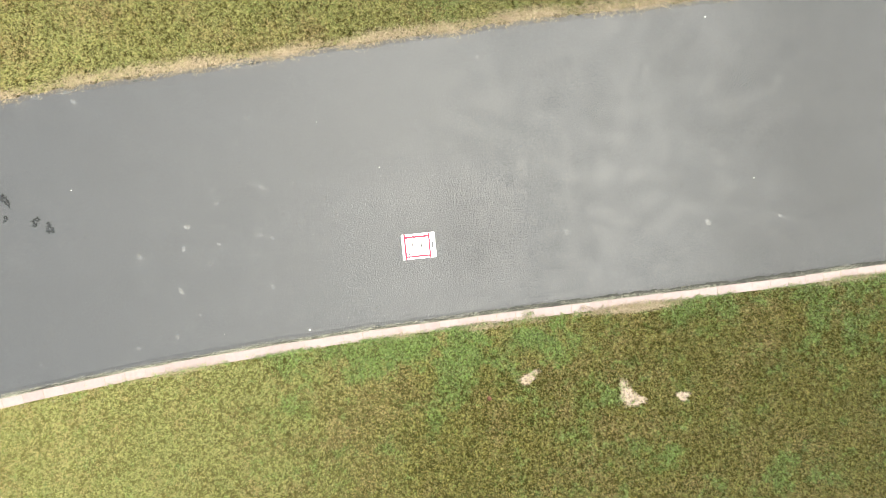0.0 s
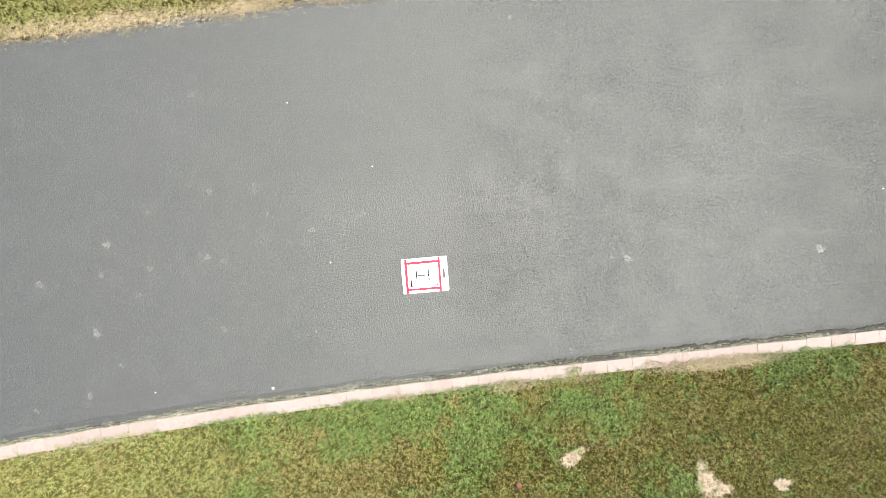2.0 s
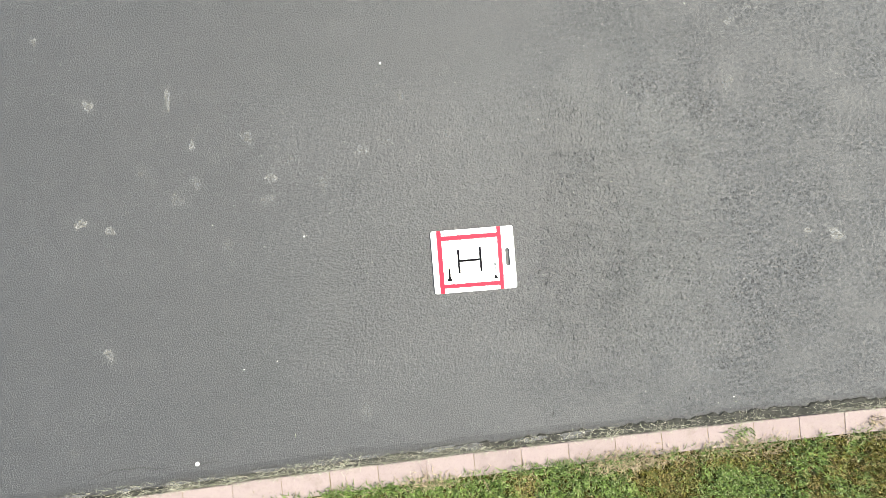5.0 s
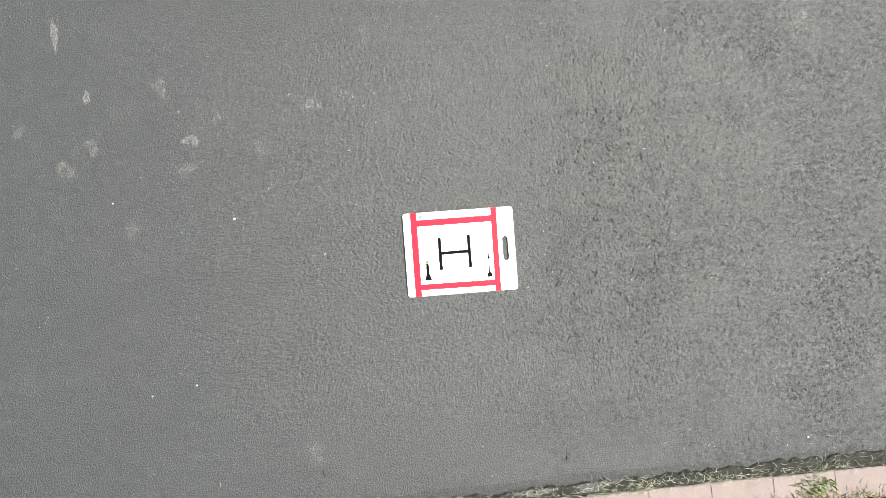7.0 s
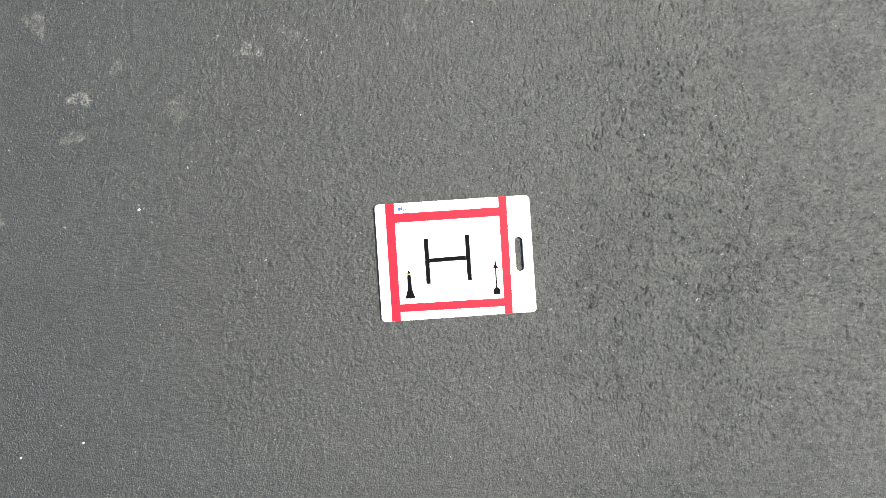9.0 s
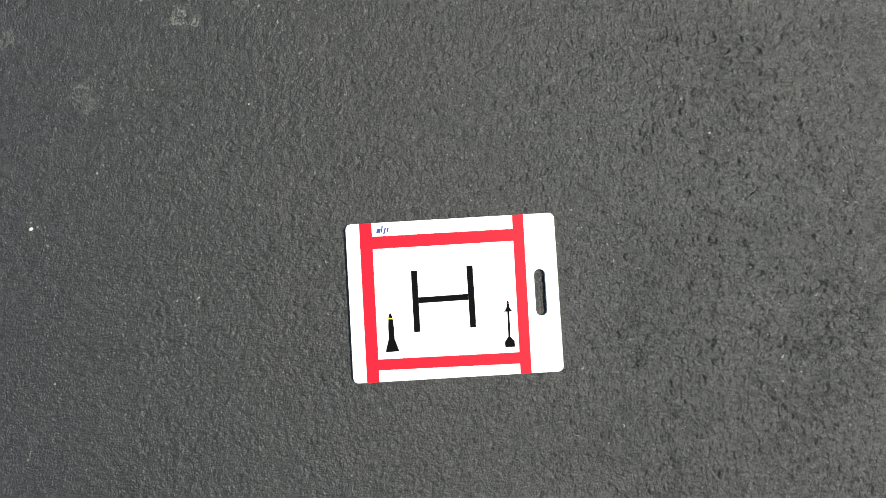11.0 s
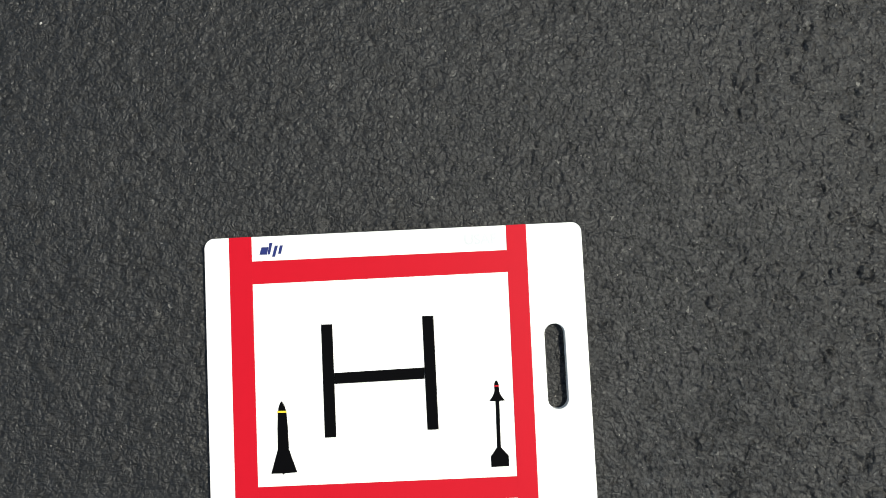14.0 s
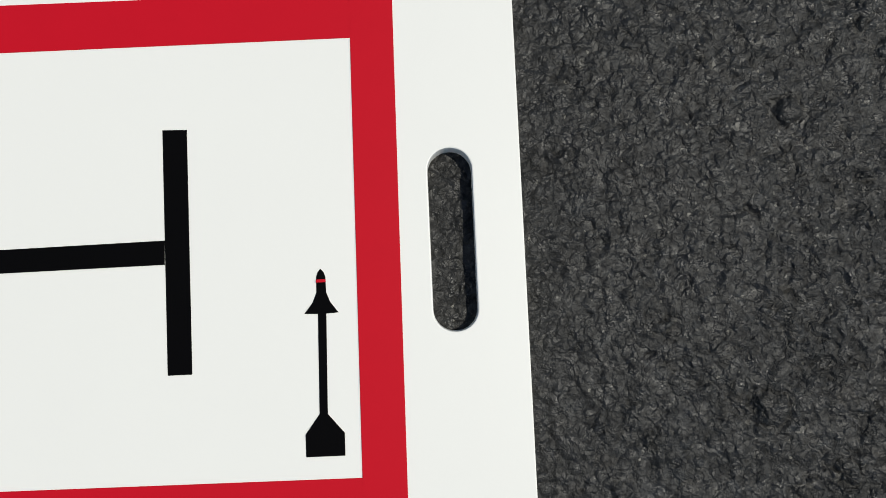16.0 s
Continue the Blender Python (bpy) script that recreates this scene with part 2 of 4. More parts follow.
def brick_material():
    n = Nodes("pink_concrete", 0.9, 0.2)
    base = n.mix(n.each(), (0.109, 0.085, 0.082), (0.127, 0.1, 0.097))
    c = n.mix(n.ramp(n.noise(22.0, 6.0, 0.7), (0.4, 0.0), (0.75, 0.5)), base, (0.15, 0.125, 0.11))
    c = n.mix(n.ramp(n.noise(7.0, 6.0, 0.75), (0.55, 0.0), (0.78, 0.55)), c, (0.06, 0.048, 0.038))
    c = n.mix(n.ramp(n.split(n.cells(420.0, "Color"), 0), (0.86, 0.0), (0.95, 0.5)), c, (0.075, 0.055, 0.045))
    return n.done(c, n.bump(n.noise(240.0, 4.0, 0.7), 0.6, 0.0015))


ASPHALT = asphalt_material("asphalt")
GROUND = ground_material()
BRICK = brick_material()
SEAM = soil_material("dark_seam_dirt", (0.014, 0.014, 0.0125), (0.032, 0.031, 0.027))
SEAM_DARK = soil_material("dark_twig", (0.006, 0.0055, 0.005), (0.012, 0.011, 0.009))
SAND = soil_material("pale_sandy_soil", (0.075, 0.057, 0.039), (0.13, 0.103, 0.076))
LAWN = blade_material("lawn_blade", (0.052, 0.059, 0.014), (0.163, 0.164, 0.06), (0.28, 0.25, 0.13), 0.83)
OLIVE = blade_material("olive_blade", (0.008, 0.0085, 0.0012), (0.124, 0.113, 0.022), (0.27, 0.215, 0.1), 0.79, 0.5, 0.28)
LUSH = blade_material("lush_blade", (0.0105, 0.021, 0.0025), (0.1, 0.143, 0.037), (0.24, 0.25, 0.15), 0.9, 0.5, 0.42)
DRY = blade_material("dry_blade", (0.05, 0.033, 0.012), (0.2, 0.145, 0.064), (0.3, 0.235, 0.14), 0.8, 0.5, 0.26)
CLIPPING = blade_material("clipping", (0.05, 0.048, 0.037), (0.27, 0.258, 0.207), (0.08, 0.085, 0.045), 0.75, 0.7)
STRAW = blade_material("straw", (0.06, 0.044, 0.024), (0.28, 0.22, 0.155), (0.075, 0.075, 0.025), 0.8, 0.6)
WHITE = plain_material("white_plastic", (0.8, 0.8, 0.775), 0.42, 0.45, 0.015, 14.0, 0.08)
RED = plain_material("red_tape", (0.5, 0.006, 0.018), 0.5, 0.1, 0.05, 40.0, 0.04)
BLACK = plain_material("black_tape", (0.0025, 0.0025, 0.003), 0.7, 0.02, 0.1, 60.0, 0.04)
YELLOW = plain_material("yellow_tape", (0.75, 0.55, 0.03), 0.45)
NAVY = plain_material("navy_ink", (0.015, 0.025, 0.14), 0.4)
GREY_INK = plain_material("grey_ink", (0.58, 0.59, 0.61), 0.5)
PEBBLE = plain_material("white_pebble", (0.4, 0.385, 0.35), 0.7, 0.3, 0.15, 120.0, 0.3)


def stain_material(name, colour, cover, strength, grain=130.0):
    """A thin dried mark: broken flecks that leave the asphalt bare between them."""
    n = Nodes(name, 0.75, 0.2)
    rim = n.t.nodes.new("ShaderNodeAttribute")
    rim.attribute_name = "inside"
    patchy = n.math("ADD", n.math("MULTIPLY", n.noise(grain, 3.0, 0.65, distortion=0.9), 0.65), n.math("MULTIPLY", n.noise(grain * 3, 3.0, 0.6), 0.35))
    fleck = n.ramp(n.math("ADD", patchy, n.math("MULTIPLY", n.math("SUBTRACT", rim.outputs["Fac"], 0.55), 0.3)), (0.58 - cover, 0.0), (0.7 - cover, 1.0))
    n.put(n.bsdf.inputs["Alpha"], n.math("MULTIPLY", fleck, strength))
    return n.done(n.mix(n.noise(90.0, 3.0), colour, tuple(c * 0.6 for c in colour)))


PALE_STAIN = stain_material("pale_stain", (0.13, 0.13, 0.124), 0.02, 0.62, 190.0)
BRIGHT_STAIN = stain_material("bright_stain", (0.19, 0.187, 0.176), 0.03, 0.6, 190.0)
EDGE_CRUMB = stain_material("edge_crumb", (0.075, 0.074, 0.07), 0.1, 0.8, 60.0)
SPILL = stain_material("spilled_soil", (0.145, 0.112, 0.082), 0.1, 0.95, 45.0)
DARK_STAIN = stain_material("dark_stain", (0.005, 0.005, 0.005), 0.07, 0.68, 55.0)
CLOD = plain_material("reddish_clod", (0.06, 0.026, 0.017), 0.9, 0.1, 0.35, 60.0, 0.5)


# ======== building helpers ========
def mesh_from(name, verts, faces, material, smooth=False):
    me = bpy.data.meshes.new(name)
    me.from_pydata([tuple(v) for v in verts], [], faces)
    me.materials.append(material)
    if smooth:
        me.polygons.foreach_set("use_smooth", [True] * len(me.polygons))
    me.update()
    return me


def mesh_from_bm(name, bm, material):
    bmesh.ops.recalc_face_normals(bm, faces=bm.faces)
    me = bpy.data.meshes.new(name)
    bm.to_mesh(me)
    bm.free()
    me.materials.append(material)
    return me


def part(name, bm, material, parent, label=""):
    """Links a bmesh as one mesh object under a thing or a part."""
    ob = new(name, mesh_from_bm(name, bm, material))
    ob.parent = parent
    return tagged(ob, label)


def big_mesh(name, verts, quads, tris, material):
    """A large mesh from arrays of corners, four-sided and three-sided faces."""
    me = bpy.data.meshes.new(name)
    me.vertices.add(len(verts))
    me.vertices.foreach_set("co", np.asarray(verts, np.float32).ravel())
    loops = np.concatenate([np.asarray(quads, np.int32).ravel(), np.asarray(tris, np.int32).ravel()])
    starts = np.concatenate([np.arange(len(quads)) * 4, len(quads) * 4 + np.arange(len(tris)) * 3]).astype(np.int32)
    me.loops.add(len(loops))
    me.loops.foreach_set("vertex_index", loops)
    me.polygons.add(len(starts))
    me.polygons.foreach_set("loop_start", starts)
    me.update(calc_edges=True)
    me.validate()
    me.materials.append(material)
    return me


rng = np.random.default_rng(7)


def value_noise(x, y, scale, seed):
    """Smooth random field from 0 to 1."""
    g = np.random.default_rng(seed).random((64, 64))
    u, v = np.asarray(x) * scale + 17.3, np.asarray(y) * scale + 9.1
    i, j = np.floor(u).astype(int), np.floor(v).astype(int)
    a, b = u - i, v - j
    a, b = a * a * (3 - 2 * a), b * b * (3 - 2 * b)
    q = lambda p, r: g[p % 64, r % 64]
    return (q(i, j) * (1 - a) + q(i + 1, j) * a) * (1 - b) + (q(i, j + 1) * (1 - a) + q(i + 1, j + 1) * a) * b


def field(x, y, scale, seed):
    return 0.55 * value_noise(x, y, scale, seed) + 0.3 * value_noise(x, y, scale * 2.3, seed + 1) + 0.15 * value_noise(x, y, scale * 5.1, seed + 2)


# ======== the ground, the drive and its edging ========
GROUND_Z = -0.02
FAR = 45.0


def south_edge(x):
    """The line between the drive's seam and the brick edging; straight on beyond the stretch beside the board."""
    near = np.clip(x, -5.5, 5.8)
    return -0.85 + 0.022 * near - 0.00577 * near**2 + 0.00084 * near**3 + south_slope(x) * (x - near)


def south_slope(x):
    near = np.clip(x, -5.5, 5.8)
    return 0.022 - 0.01154 * near + 0.00252 * near**2


def north_edge(x):
    return 2.235 + 0.0575 * x - 0.0034 * x * x


def build_ground():
    s = 1500.0
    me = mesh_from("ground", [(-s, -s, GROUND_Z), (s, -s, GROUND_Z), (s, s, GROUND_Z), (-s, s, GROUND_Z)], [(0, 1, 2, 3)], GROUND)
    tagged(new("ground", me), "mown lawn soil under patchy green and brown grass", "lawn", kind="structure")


def build_road():
    xs = np.concatenate([np.arange(-FAR, -8, 1.0), np.arange(-8, 8, 0.025), np.arange(8, FAR + 1, 1.0)])
    verts, faces = [], []
    for x in xs:
        wob = 0.012 * (value_noise(x, 0, 9.0, 31) - 0.5) + 0.02 * (value_noise(x, 0, 2.2, 32) - 0.5)
        wob_n = 0.025 * (value_noise(x, 0, 5.0, 33) - 0.5) + 0.03 * (value_noise(x, 0, 14.0, 34) - 0.5)
        s, n = south_edge(x) + 0.012, north_edge(x) + wob_n
        slope = s + 0.065 + wob
        verts += [(x, s, -0.07), (x, s, -0.014), (x, slope, -0.001), (x, slope + 0.05, 0.0), (x, n - 0.06, 0.0), (x, n, -0.012), (x, n + 0.01, -0.07)]
    for k in range(len(xs) - 1):
        a, b = 7 * k, 7 * k + 7
        faces += [(a + m, b + m, b + m + 1, a + m + 1) for m in range(6)]
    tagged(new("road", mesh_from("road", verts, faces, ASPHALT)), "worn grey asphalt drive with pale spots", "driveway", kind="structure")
    # dark dirt that has gathered along the south edge
    verts, faces = [], []
    xs = np.concatenate([np.arange(-FAR, -6, 1.0), np.arange(-6, 6.5, 0.007), np.arange(6.5, FAR + 1, 1.0)])
    for x in xs:
        s = south_edge(x)
        w = 0.03 + 0.012 * value_noise(x, 0, 1.6, 41) + 0.01 * (value_noise(x, 0, 11.0, 42) - 0.5) + 0.016 * (value_noise(x, 0, 37.0, 43) - 0.5) + 0.007 * (value_noise(x, 0, 90.0, 44) - 0.5)
        w *= 0.55 + 0.68 / (1 + math.exp(-2.5 * (x - 0.1)))
        zs = -0.009
        verts += [(x, s + 0.002, -0.07), (x, s + 0.002, zs), (x, s + 0.4 * w, zs + 0.005), (x, s + w, 0.0014), (x, s + w + 0.006, -0.006)]
    for k in range(len(xs) - 1):
        a, b = 5 * k, 5 * k + 5
        faces += [(a + m, b + m, b + m + 1, a + m + 1) for m in range(4)]
    tagged(new("trim_seam", mesh_from("trim_seam", verts, faces, SEAM)), "dark dirt seam along the asphalt edge", "dirt seam", kind="structure")


build_ground()
build_road()


# ======== grass ========
LUSH_SPOTS = [(-0.61, -1.08, 0.32), (-0.2, -1.2, 0.3), (0.25, -1.22, 0.34), (0.27, -1.57, 0.28), (0.9, -1.39, 0.2), (1.41, -1.35, 0.16), (1.15, -1.1, 0.22), (2.91, -1.01, 0.26), (3.4, -1.1, 0.2),
              (4.52, -1.19, 0.25), (2.06, -1.85, 0.16), (2.59, -2.68, 0.2), (3.1, -3.05, 0.18), (4.91, -1.53, 0.22), (-0.01, -1.92, 0.18), (-1.53, -1.6, 0.16), (-1.6, -1.1, 0.2), (0.49, 2.5, 0.3), (5.09, -0.96, 0.3), (3.99, -3.03, 0.25)]
BARE = [(1.075, -1.597, 0.1, 0.035, 18), (2.165, -1.89, 0.06, 0.07, -10), (2.27, -2.0, 0.1, 0.045, -20), (2.2, -1.945, 0.07, 0.05, -45), (2.83, -2.02, 0.07, 0.03, -25)]


def bareness(x, y):
    worst = np.zeros_like(x)
    for cx, cy, a, b, turn in BARE:
        c, s = math.cos(radians(turn)), math.sin(radians(turn))
        u, v = (x - cx) * c + (y - cy) * s, -(x - cx) * s + (y - cy) * c
        worst = np.maximum(worst, 1.6 - (u / a) ** 2 - (v / b) ** 2)
    return worst


def lushness(x, y):
    most = np.zeros_like(x)
    for cx, cy, r in LUSH_SPOTS:
        most = np.maximum(most, np.exp(-((x - cx) ** 2 + (y - cy) ** 2) / (r * r)))
    return most


def blades_mesh(name, x, y, length, width, lean, material, z=GROUND_Z, azimuth=None):
    """Bent, tapering blades; arrays of roots, lengths, widths and leans (radians from upright)."""
    n = len(x)
    az = rng.random(n) * 2 * np.pi if azimuth is None else azimuth
    out = np.stack([np.cos(az), np.sin(az), 0 * az], 1)
    side = np.stack([-np.sin(az), np.cos(az), 0 * az], 1)
    root = np.stack([x, y, np.full(n, z) if np.isscalar(z) else z], 1)
    up = np.array([0, 0, 1.0])
    l, w = length[:, None], width[:, None]
    half = root + l * 0.5 * (np.sin(lean * 0.6)[:, None] * out + np.cos(lean * 0.6)[:, None] * up)
    tip = half + l * 0.5 * (np.sin(lean * 1.25)[:, None] * out + np.cos(lean * 1.25)[:, None] * up)
    twist = (rng.random(n) - 0.5)[:, None] * 0.6
    v = np.stack([root - side * w * 0.4, root + side * w * 0.4, half + side * w * 0.5 + up * w * twist, half - side * w * 0.5 - up * w * twist, tip], 1).reshape(-1, 3)
    b = np.arange(n)[:, None] * 5
    return big_mesh(name, v, b + [0, 1, 2, 3], b + [3, 2, 4], material)


def stubs_mesh(name, x, y, length, width, lean, material, z=GROUND_Z):
    """Short mown blades, one narrow triangle each."""
    n = len(x)
    az = rng.random(n) * 2 * np.pi
    turn = az + 0.9 * rng.standard_normal(n)
    root = np.stack([x, y, np.full(n, z)], 1)
    side = np.stack([-np.sin(turn), np.cos(turn), 0 * az], 1) * width[:, None] * 0.5
    tip = root + length[:, None] * np.stack([np.cos(az) * np.sin(lean), np.sin(az) * np.sin(lean), np.cos(lean)], 1)
    v = np.stack([root - side, root + side, tip], 1).reshape(-1, 3)
    return big_mesh(name, v, np.zeros((0, 4), int), np.arange(n)[:, None] * 3 + [0, 1, 2], material)


def scatter(x0, x1, y0, y1, per_m2):
    n = int((x1 - x0) * (y1 - y0) * per_m2)
    return x0 + rng.random(n) * (x1 - x0), y0 + rng.random(n) * (y1 - y0)


def lawn_roots(per_m2):
    """Roots in small tufts over the stretches of lawn beside the drive."""
    xs, ys = [], []
    for x0, x1, y0, y1, share in ((-5.2, 5.9, -3.8, -0.85, 1.15), (-1.6, 2.6, -1.6, -0.85, -1.2), (-5.2, 4.0, 1.85, 3.2, 1.3), (-6.8, -5.2, -5.2, 4.6, 1.2), (5.9, 7.5, -5.2, 4.6, 1.2), (-5.2, 5.9, 3.2, 4.6, 1.3), (-5.2, 5.9, -5.2, -3.8, 1.15), (4.0, 5.9, 1.85, 3.2, 1.3)):
        cx, cy = scatter(x0, x1, y0, y1, per_m2 * abs(share) / 5)
        if share < 0:
            # a second sowing that thins out towards its borders
            thin = rng.random(len(cx)) < np.clip((1.0 - np.abs(cx - 0.5) / 2.1) * 2.2, 0, 1) * np.clip((cy + 1.6) / 0.35, 0, 1)
            cx, cy = cx[thin], cy[thin]
        # thinner away from the drive
        off = np.maximum(np.maximum(np.abs(cx - 0.35) - 5.6, 0.0), np.maximum(np.abs(cy + 0.3) - 3.5, 0.0))
        thin = rng.random(len(cx)) < 1.0 - off / 1.5
        cx, cy = cx[thin], cy[thin]
        k = 5
        r = np.repeat(0.004 + 0.006 * rng.random(len(cx)), k) * np.abs(rng.standard_normal(len(cx) * k))
        a = rng.random(len(cx) * k) * 2 * np.pi
        xs.append(np.repeat(cx, k) + r * np.cos(a))
        ys.append(np.repeat(cy, k) + r * np.sin(a))
    x, y = np.concatenate(xs), np.concatenate(ys)
    keep = (y < south_edge(x) - 0.102 + 0.045 * (value_noise(x, y, 5.0, 51) - 0.5) + 0.02 * (value_noise(x, y, 19.0, 53) - 0.5)) | (y > north_edge(x) + 0.015 + 0.05 * (value_noise(x, y, 6.0, 52) - 0.5))
    keep &= bareness(x, y) + 3.4 * (field(x, y, 24.0, 55) - 0.5) < 0.85 + 1.1 * (rng.random(len(x)) - 0.5)
    keep |= (bareness(x, y) > 0.3) & (rng.random(len(x)) < 0.15)
    keep &= rng.random(len(x)) < 0.25 + 1.4 * np.clip(value_noise(x + 0.4 * y, y - 0.4 * x, 150.0, 57) - 0.15, 0, 1)
    # bare chinks between the tufts of the south lawn
    keep &= (y > 0) | (rng.random(len(x)) < 0.4 + 1.5 * np.clip(value_noise(x - 0.5 * y, y + 0.5 * x, 58.0, 59) - 0.22, 0, 1))
    out = np.maximum(np.abs(x - 0.35) - 5.4, np.abs(y + 0.3) - 3.55) + 0.8 * (field(x, y, 2.5, 58) - 0.5)
    keep &= rng.random(len(x)) > out / 1.2
    return x[keep], y[keep]


def build_grass():
    x, y = lawn_roots(36000)
    south = y < 0
    off = south_edge(x) - 0.1 - y
    ragged = 0.55 * (field(x, y, 1.7, 61) - 0.5) + 1.5 * (field(x, y, 5.2, 64) - 0.5) + 0.5 * (value_noise(x, y, 19.0, 66) - 0.5)
    lush = lushness(x, y) * 0.75 + np.where(south, 0.3 * np.exp(-((off / 0.2) ** 2)), 0.0) * (x > -2.6) + ragged * np.where(south, 1.0 / (1 + np.exp(-(x + 2.4) * 2.0)) * 0.75 + 0.25, 0.6)
    # the lawn turns from yellow-green to olive and brown towards +x
    east = np.where(south, 1 / (1 + np.exp(-(x + 1.0 - 0.5 * (y + 1.8)) * 2.2)), 0.42)
    worn = 0.6 * (field(x, y, 1.1, 71) - 0.5) + 1.6 * (field(x, y, 4.0, 75) - 0.5) + 0.2 * (value_noise(x, y, 14.0, 78) - 0.5)
    dry = 0.12 + 0.08 * east + worn + np.where(south, 0.5 * np.exp(-(((x + 0.75) / 0.75) ** 2 + ((y + 1.85) / 0.55) ** 2)), 0.0) + 0.35 * np.exp(-(((bareness(x, y) - 1.0) / 0.7) ** 2)) * (bareness(x, y) > 0.1)
    is_lush = rng.random(len(x)) < np.clip(1.55 * (lush + 1.2 * (field(x, y, 11.0, 67) - 0.5)) - 0.28, 0.05, 0.85)
    is_lush &= south | (rng.random(len(x)) < 0.3)
    is_dry = ~is_lush & (rng.random(len(x)) < np.clip(dry, 0.05, 0.8))
    is_olive = ~is_lush & ~is_dry & (rng.random(len(x)) < np.clip(east * 0.95 + 0.5 * (field(x, y, 3.1, 79) - 0.5), 0.05, 0.92))
    is_lawn = ~is_lush & ~is_dry & ~is_olive
    is_lush &= rng.random(len(x)) < 0.8
    for name, mask, mat, label, lo, hi, wid in (
            ("lawn_grass", is_lawn, LAWN, "short yellow-green mown lawn grass", 0.016, 0.038, 0.0047),
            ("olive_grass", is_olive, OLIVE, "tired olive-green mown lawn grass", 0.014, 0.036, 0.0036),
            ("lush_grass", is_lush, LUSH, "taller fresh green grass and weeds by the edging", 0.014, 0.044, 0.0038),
            ("dry_grass", is_dry, DRY, "dry tan grass blades among the lawn", 0.014, 0.038, 0.0034)):
        n = int(mask.sum())
        length = (lo + (hi - lo) * rng.random(n)) * (0.55 + 0.8 * value_noise(x[mask] - 0.3 * y[mask], y[mask] + 0.3 * x[mask], 127.0, 95) + 0.15 * value_noise(x[mask] + 0.7 * y[mask], y[mask] - 0.7 * x[mask], 23.0, 96))
        width = wid * (0.7 + 0.6 * rng.random(n))
        lean = (0.3 if name == "lush_grass" else 0.15) + 1.1 * rng.random(n)
        make = blades_mesh if name == "lush_grass" else stubs_mesh
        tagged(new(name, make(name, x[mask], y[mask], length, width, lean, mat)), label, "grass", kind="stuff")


def build_fringe():
    """Bleached stalks that hang over the north edge of the asphalt, and tufts along the bricks."""
    n = 46000
    x = -5.6 + rng.random(n) * 12.0
    y = north_edge(x) + 0.04 + 0.04 * rng.standard_normal(n) + 0.05 * (value_noise(x, 0, 2.6, 81) - 0.5)
    keep = rng.random(n) < 0.08 + 1.0 * field(x, 0 * x, 3.0, 82) ** 1.5
    x, y = x[keep], y[keep]
    az = -np.pi / 2 + 0.9 * rng.standard_normal(len(x))
    me = blades_mesh("straw_fringe", x, y, 0.025 + 0.045 * rng.random(len(x)), 0.0018 + 0.0016 * rng.random(len(x)), 0.9 + 0.5 * rng.random(len(x)), STRAW, -0.012, az)
    tagged(new("straw_fringe", me), "bleached straw-coloured grass hanging over the asphalt edge", "dry grass", kind="stuff")
    n = 14000
    x = -5.2 + rng.random(n) * 11.0
    y = south_edge(x) - 0.112 + 0.022 * rng.standard_normal(n)
    keep = rng.random(n) < 0.08 + 1.1 * np.clip(value_noise(x, 0 * x, 3.1, 83) - 0.4, 0, 1) + 1.5 * np.exp(-(((x - 2.2) / 0.3) ** 2)) + 0.9 * np.exp(-(((x - 0.62) / 0.12) ** 2)) + 0.8 * np.exp(-(((x + 0.3) / 0.12) ** 2)) + np.exp(-(((x - 4.9) / 0.3) ** 2))
    x, y = x[keep], y[keep]
    me = blades_mesh("brick_side_straw", x, y, 0.025 + 0.045 * rng.random(len(x)), 0.0018 + 0.0016 * rng.random(len(x)), 0.7 + 0.6 * rng.random(len(x)), STRAW, -0.012, np.pi / 2 + 1.1 * rng.standard_normal(len(x)))
    tagged(new("brick_side_straw", me), "dry straw tufts leaning over the brick edging", "dry grass", kind="stuff")
    n = 2600
    x = np.where(rng.random(n) < 0.9, 2.38 + 0.2 * rng.standard_normal(n), 0.66 + 0.12 * rng.standard_normal(n))
    y = south_edge(x) - 0.128 + 0.022 * rng.standard_normal(n)
    me = blades_mesh("straw_patch", x, y, 0.02 + 0.04 * rng.random(n), 0.0018 + 0.0016 * rng.random(n), 0.7 + 0.6 * rng.random(n), STRAW, -0.004, np.pi / 2 + 1.6 * rng.standard_normal(n))
    tagged(new("straw_patch", me), "bleached straw matted beside the brick edging", "dry grass", kind="stuff")
    n = 15000
    x = -3.5 + rng.random(n) * 9.3
    y = south_edge(x) - 0.11 + 0.012 * rng.standard_normal(n)
    keep = rng.random(n) < np.clip(value_noise(x, 0 * x, 2.4, 85) - 0.4, 0, 1) + 1.4 * np.clip(value_noise(x, 0 * x, 13.0, 86) - 0.6, 0, 1) + 0.35 * lushness(x, y)
    x, y = x[keep], y[keep]
    me = blades_mesh("edging_grass", x, y, 0.02 + 0.045 * rng.random(len(x)), 0.0026 + 0.002 * rng.random(len(x)), 0.5 + 0.7 * rng.random(len(x)), LUSH, -0.012, np.pi / 2 + 0.9 * rng.standard_normal(len(x)))
    tagged(new("edging_grass", me), "fresh green grass leaning over the brick edging", "grass", kind="stuff")
    # clippings in the seam
    n = 19000
    x = -5.2 + rng.random(n) * 11.0
    thick = 0.1 + 1.3 * np.clip(field(x, 0 * x, 2.1, 91) - 0.3, 0, 1) + 1.1 * np.clip(field(x, 0 * x, 9.0, 93) - 0.5, 0, 1)
    keep = rng.random(n) < thick
    x = x[keep]
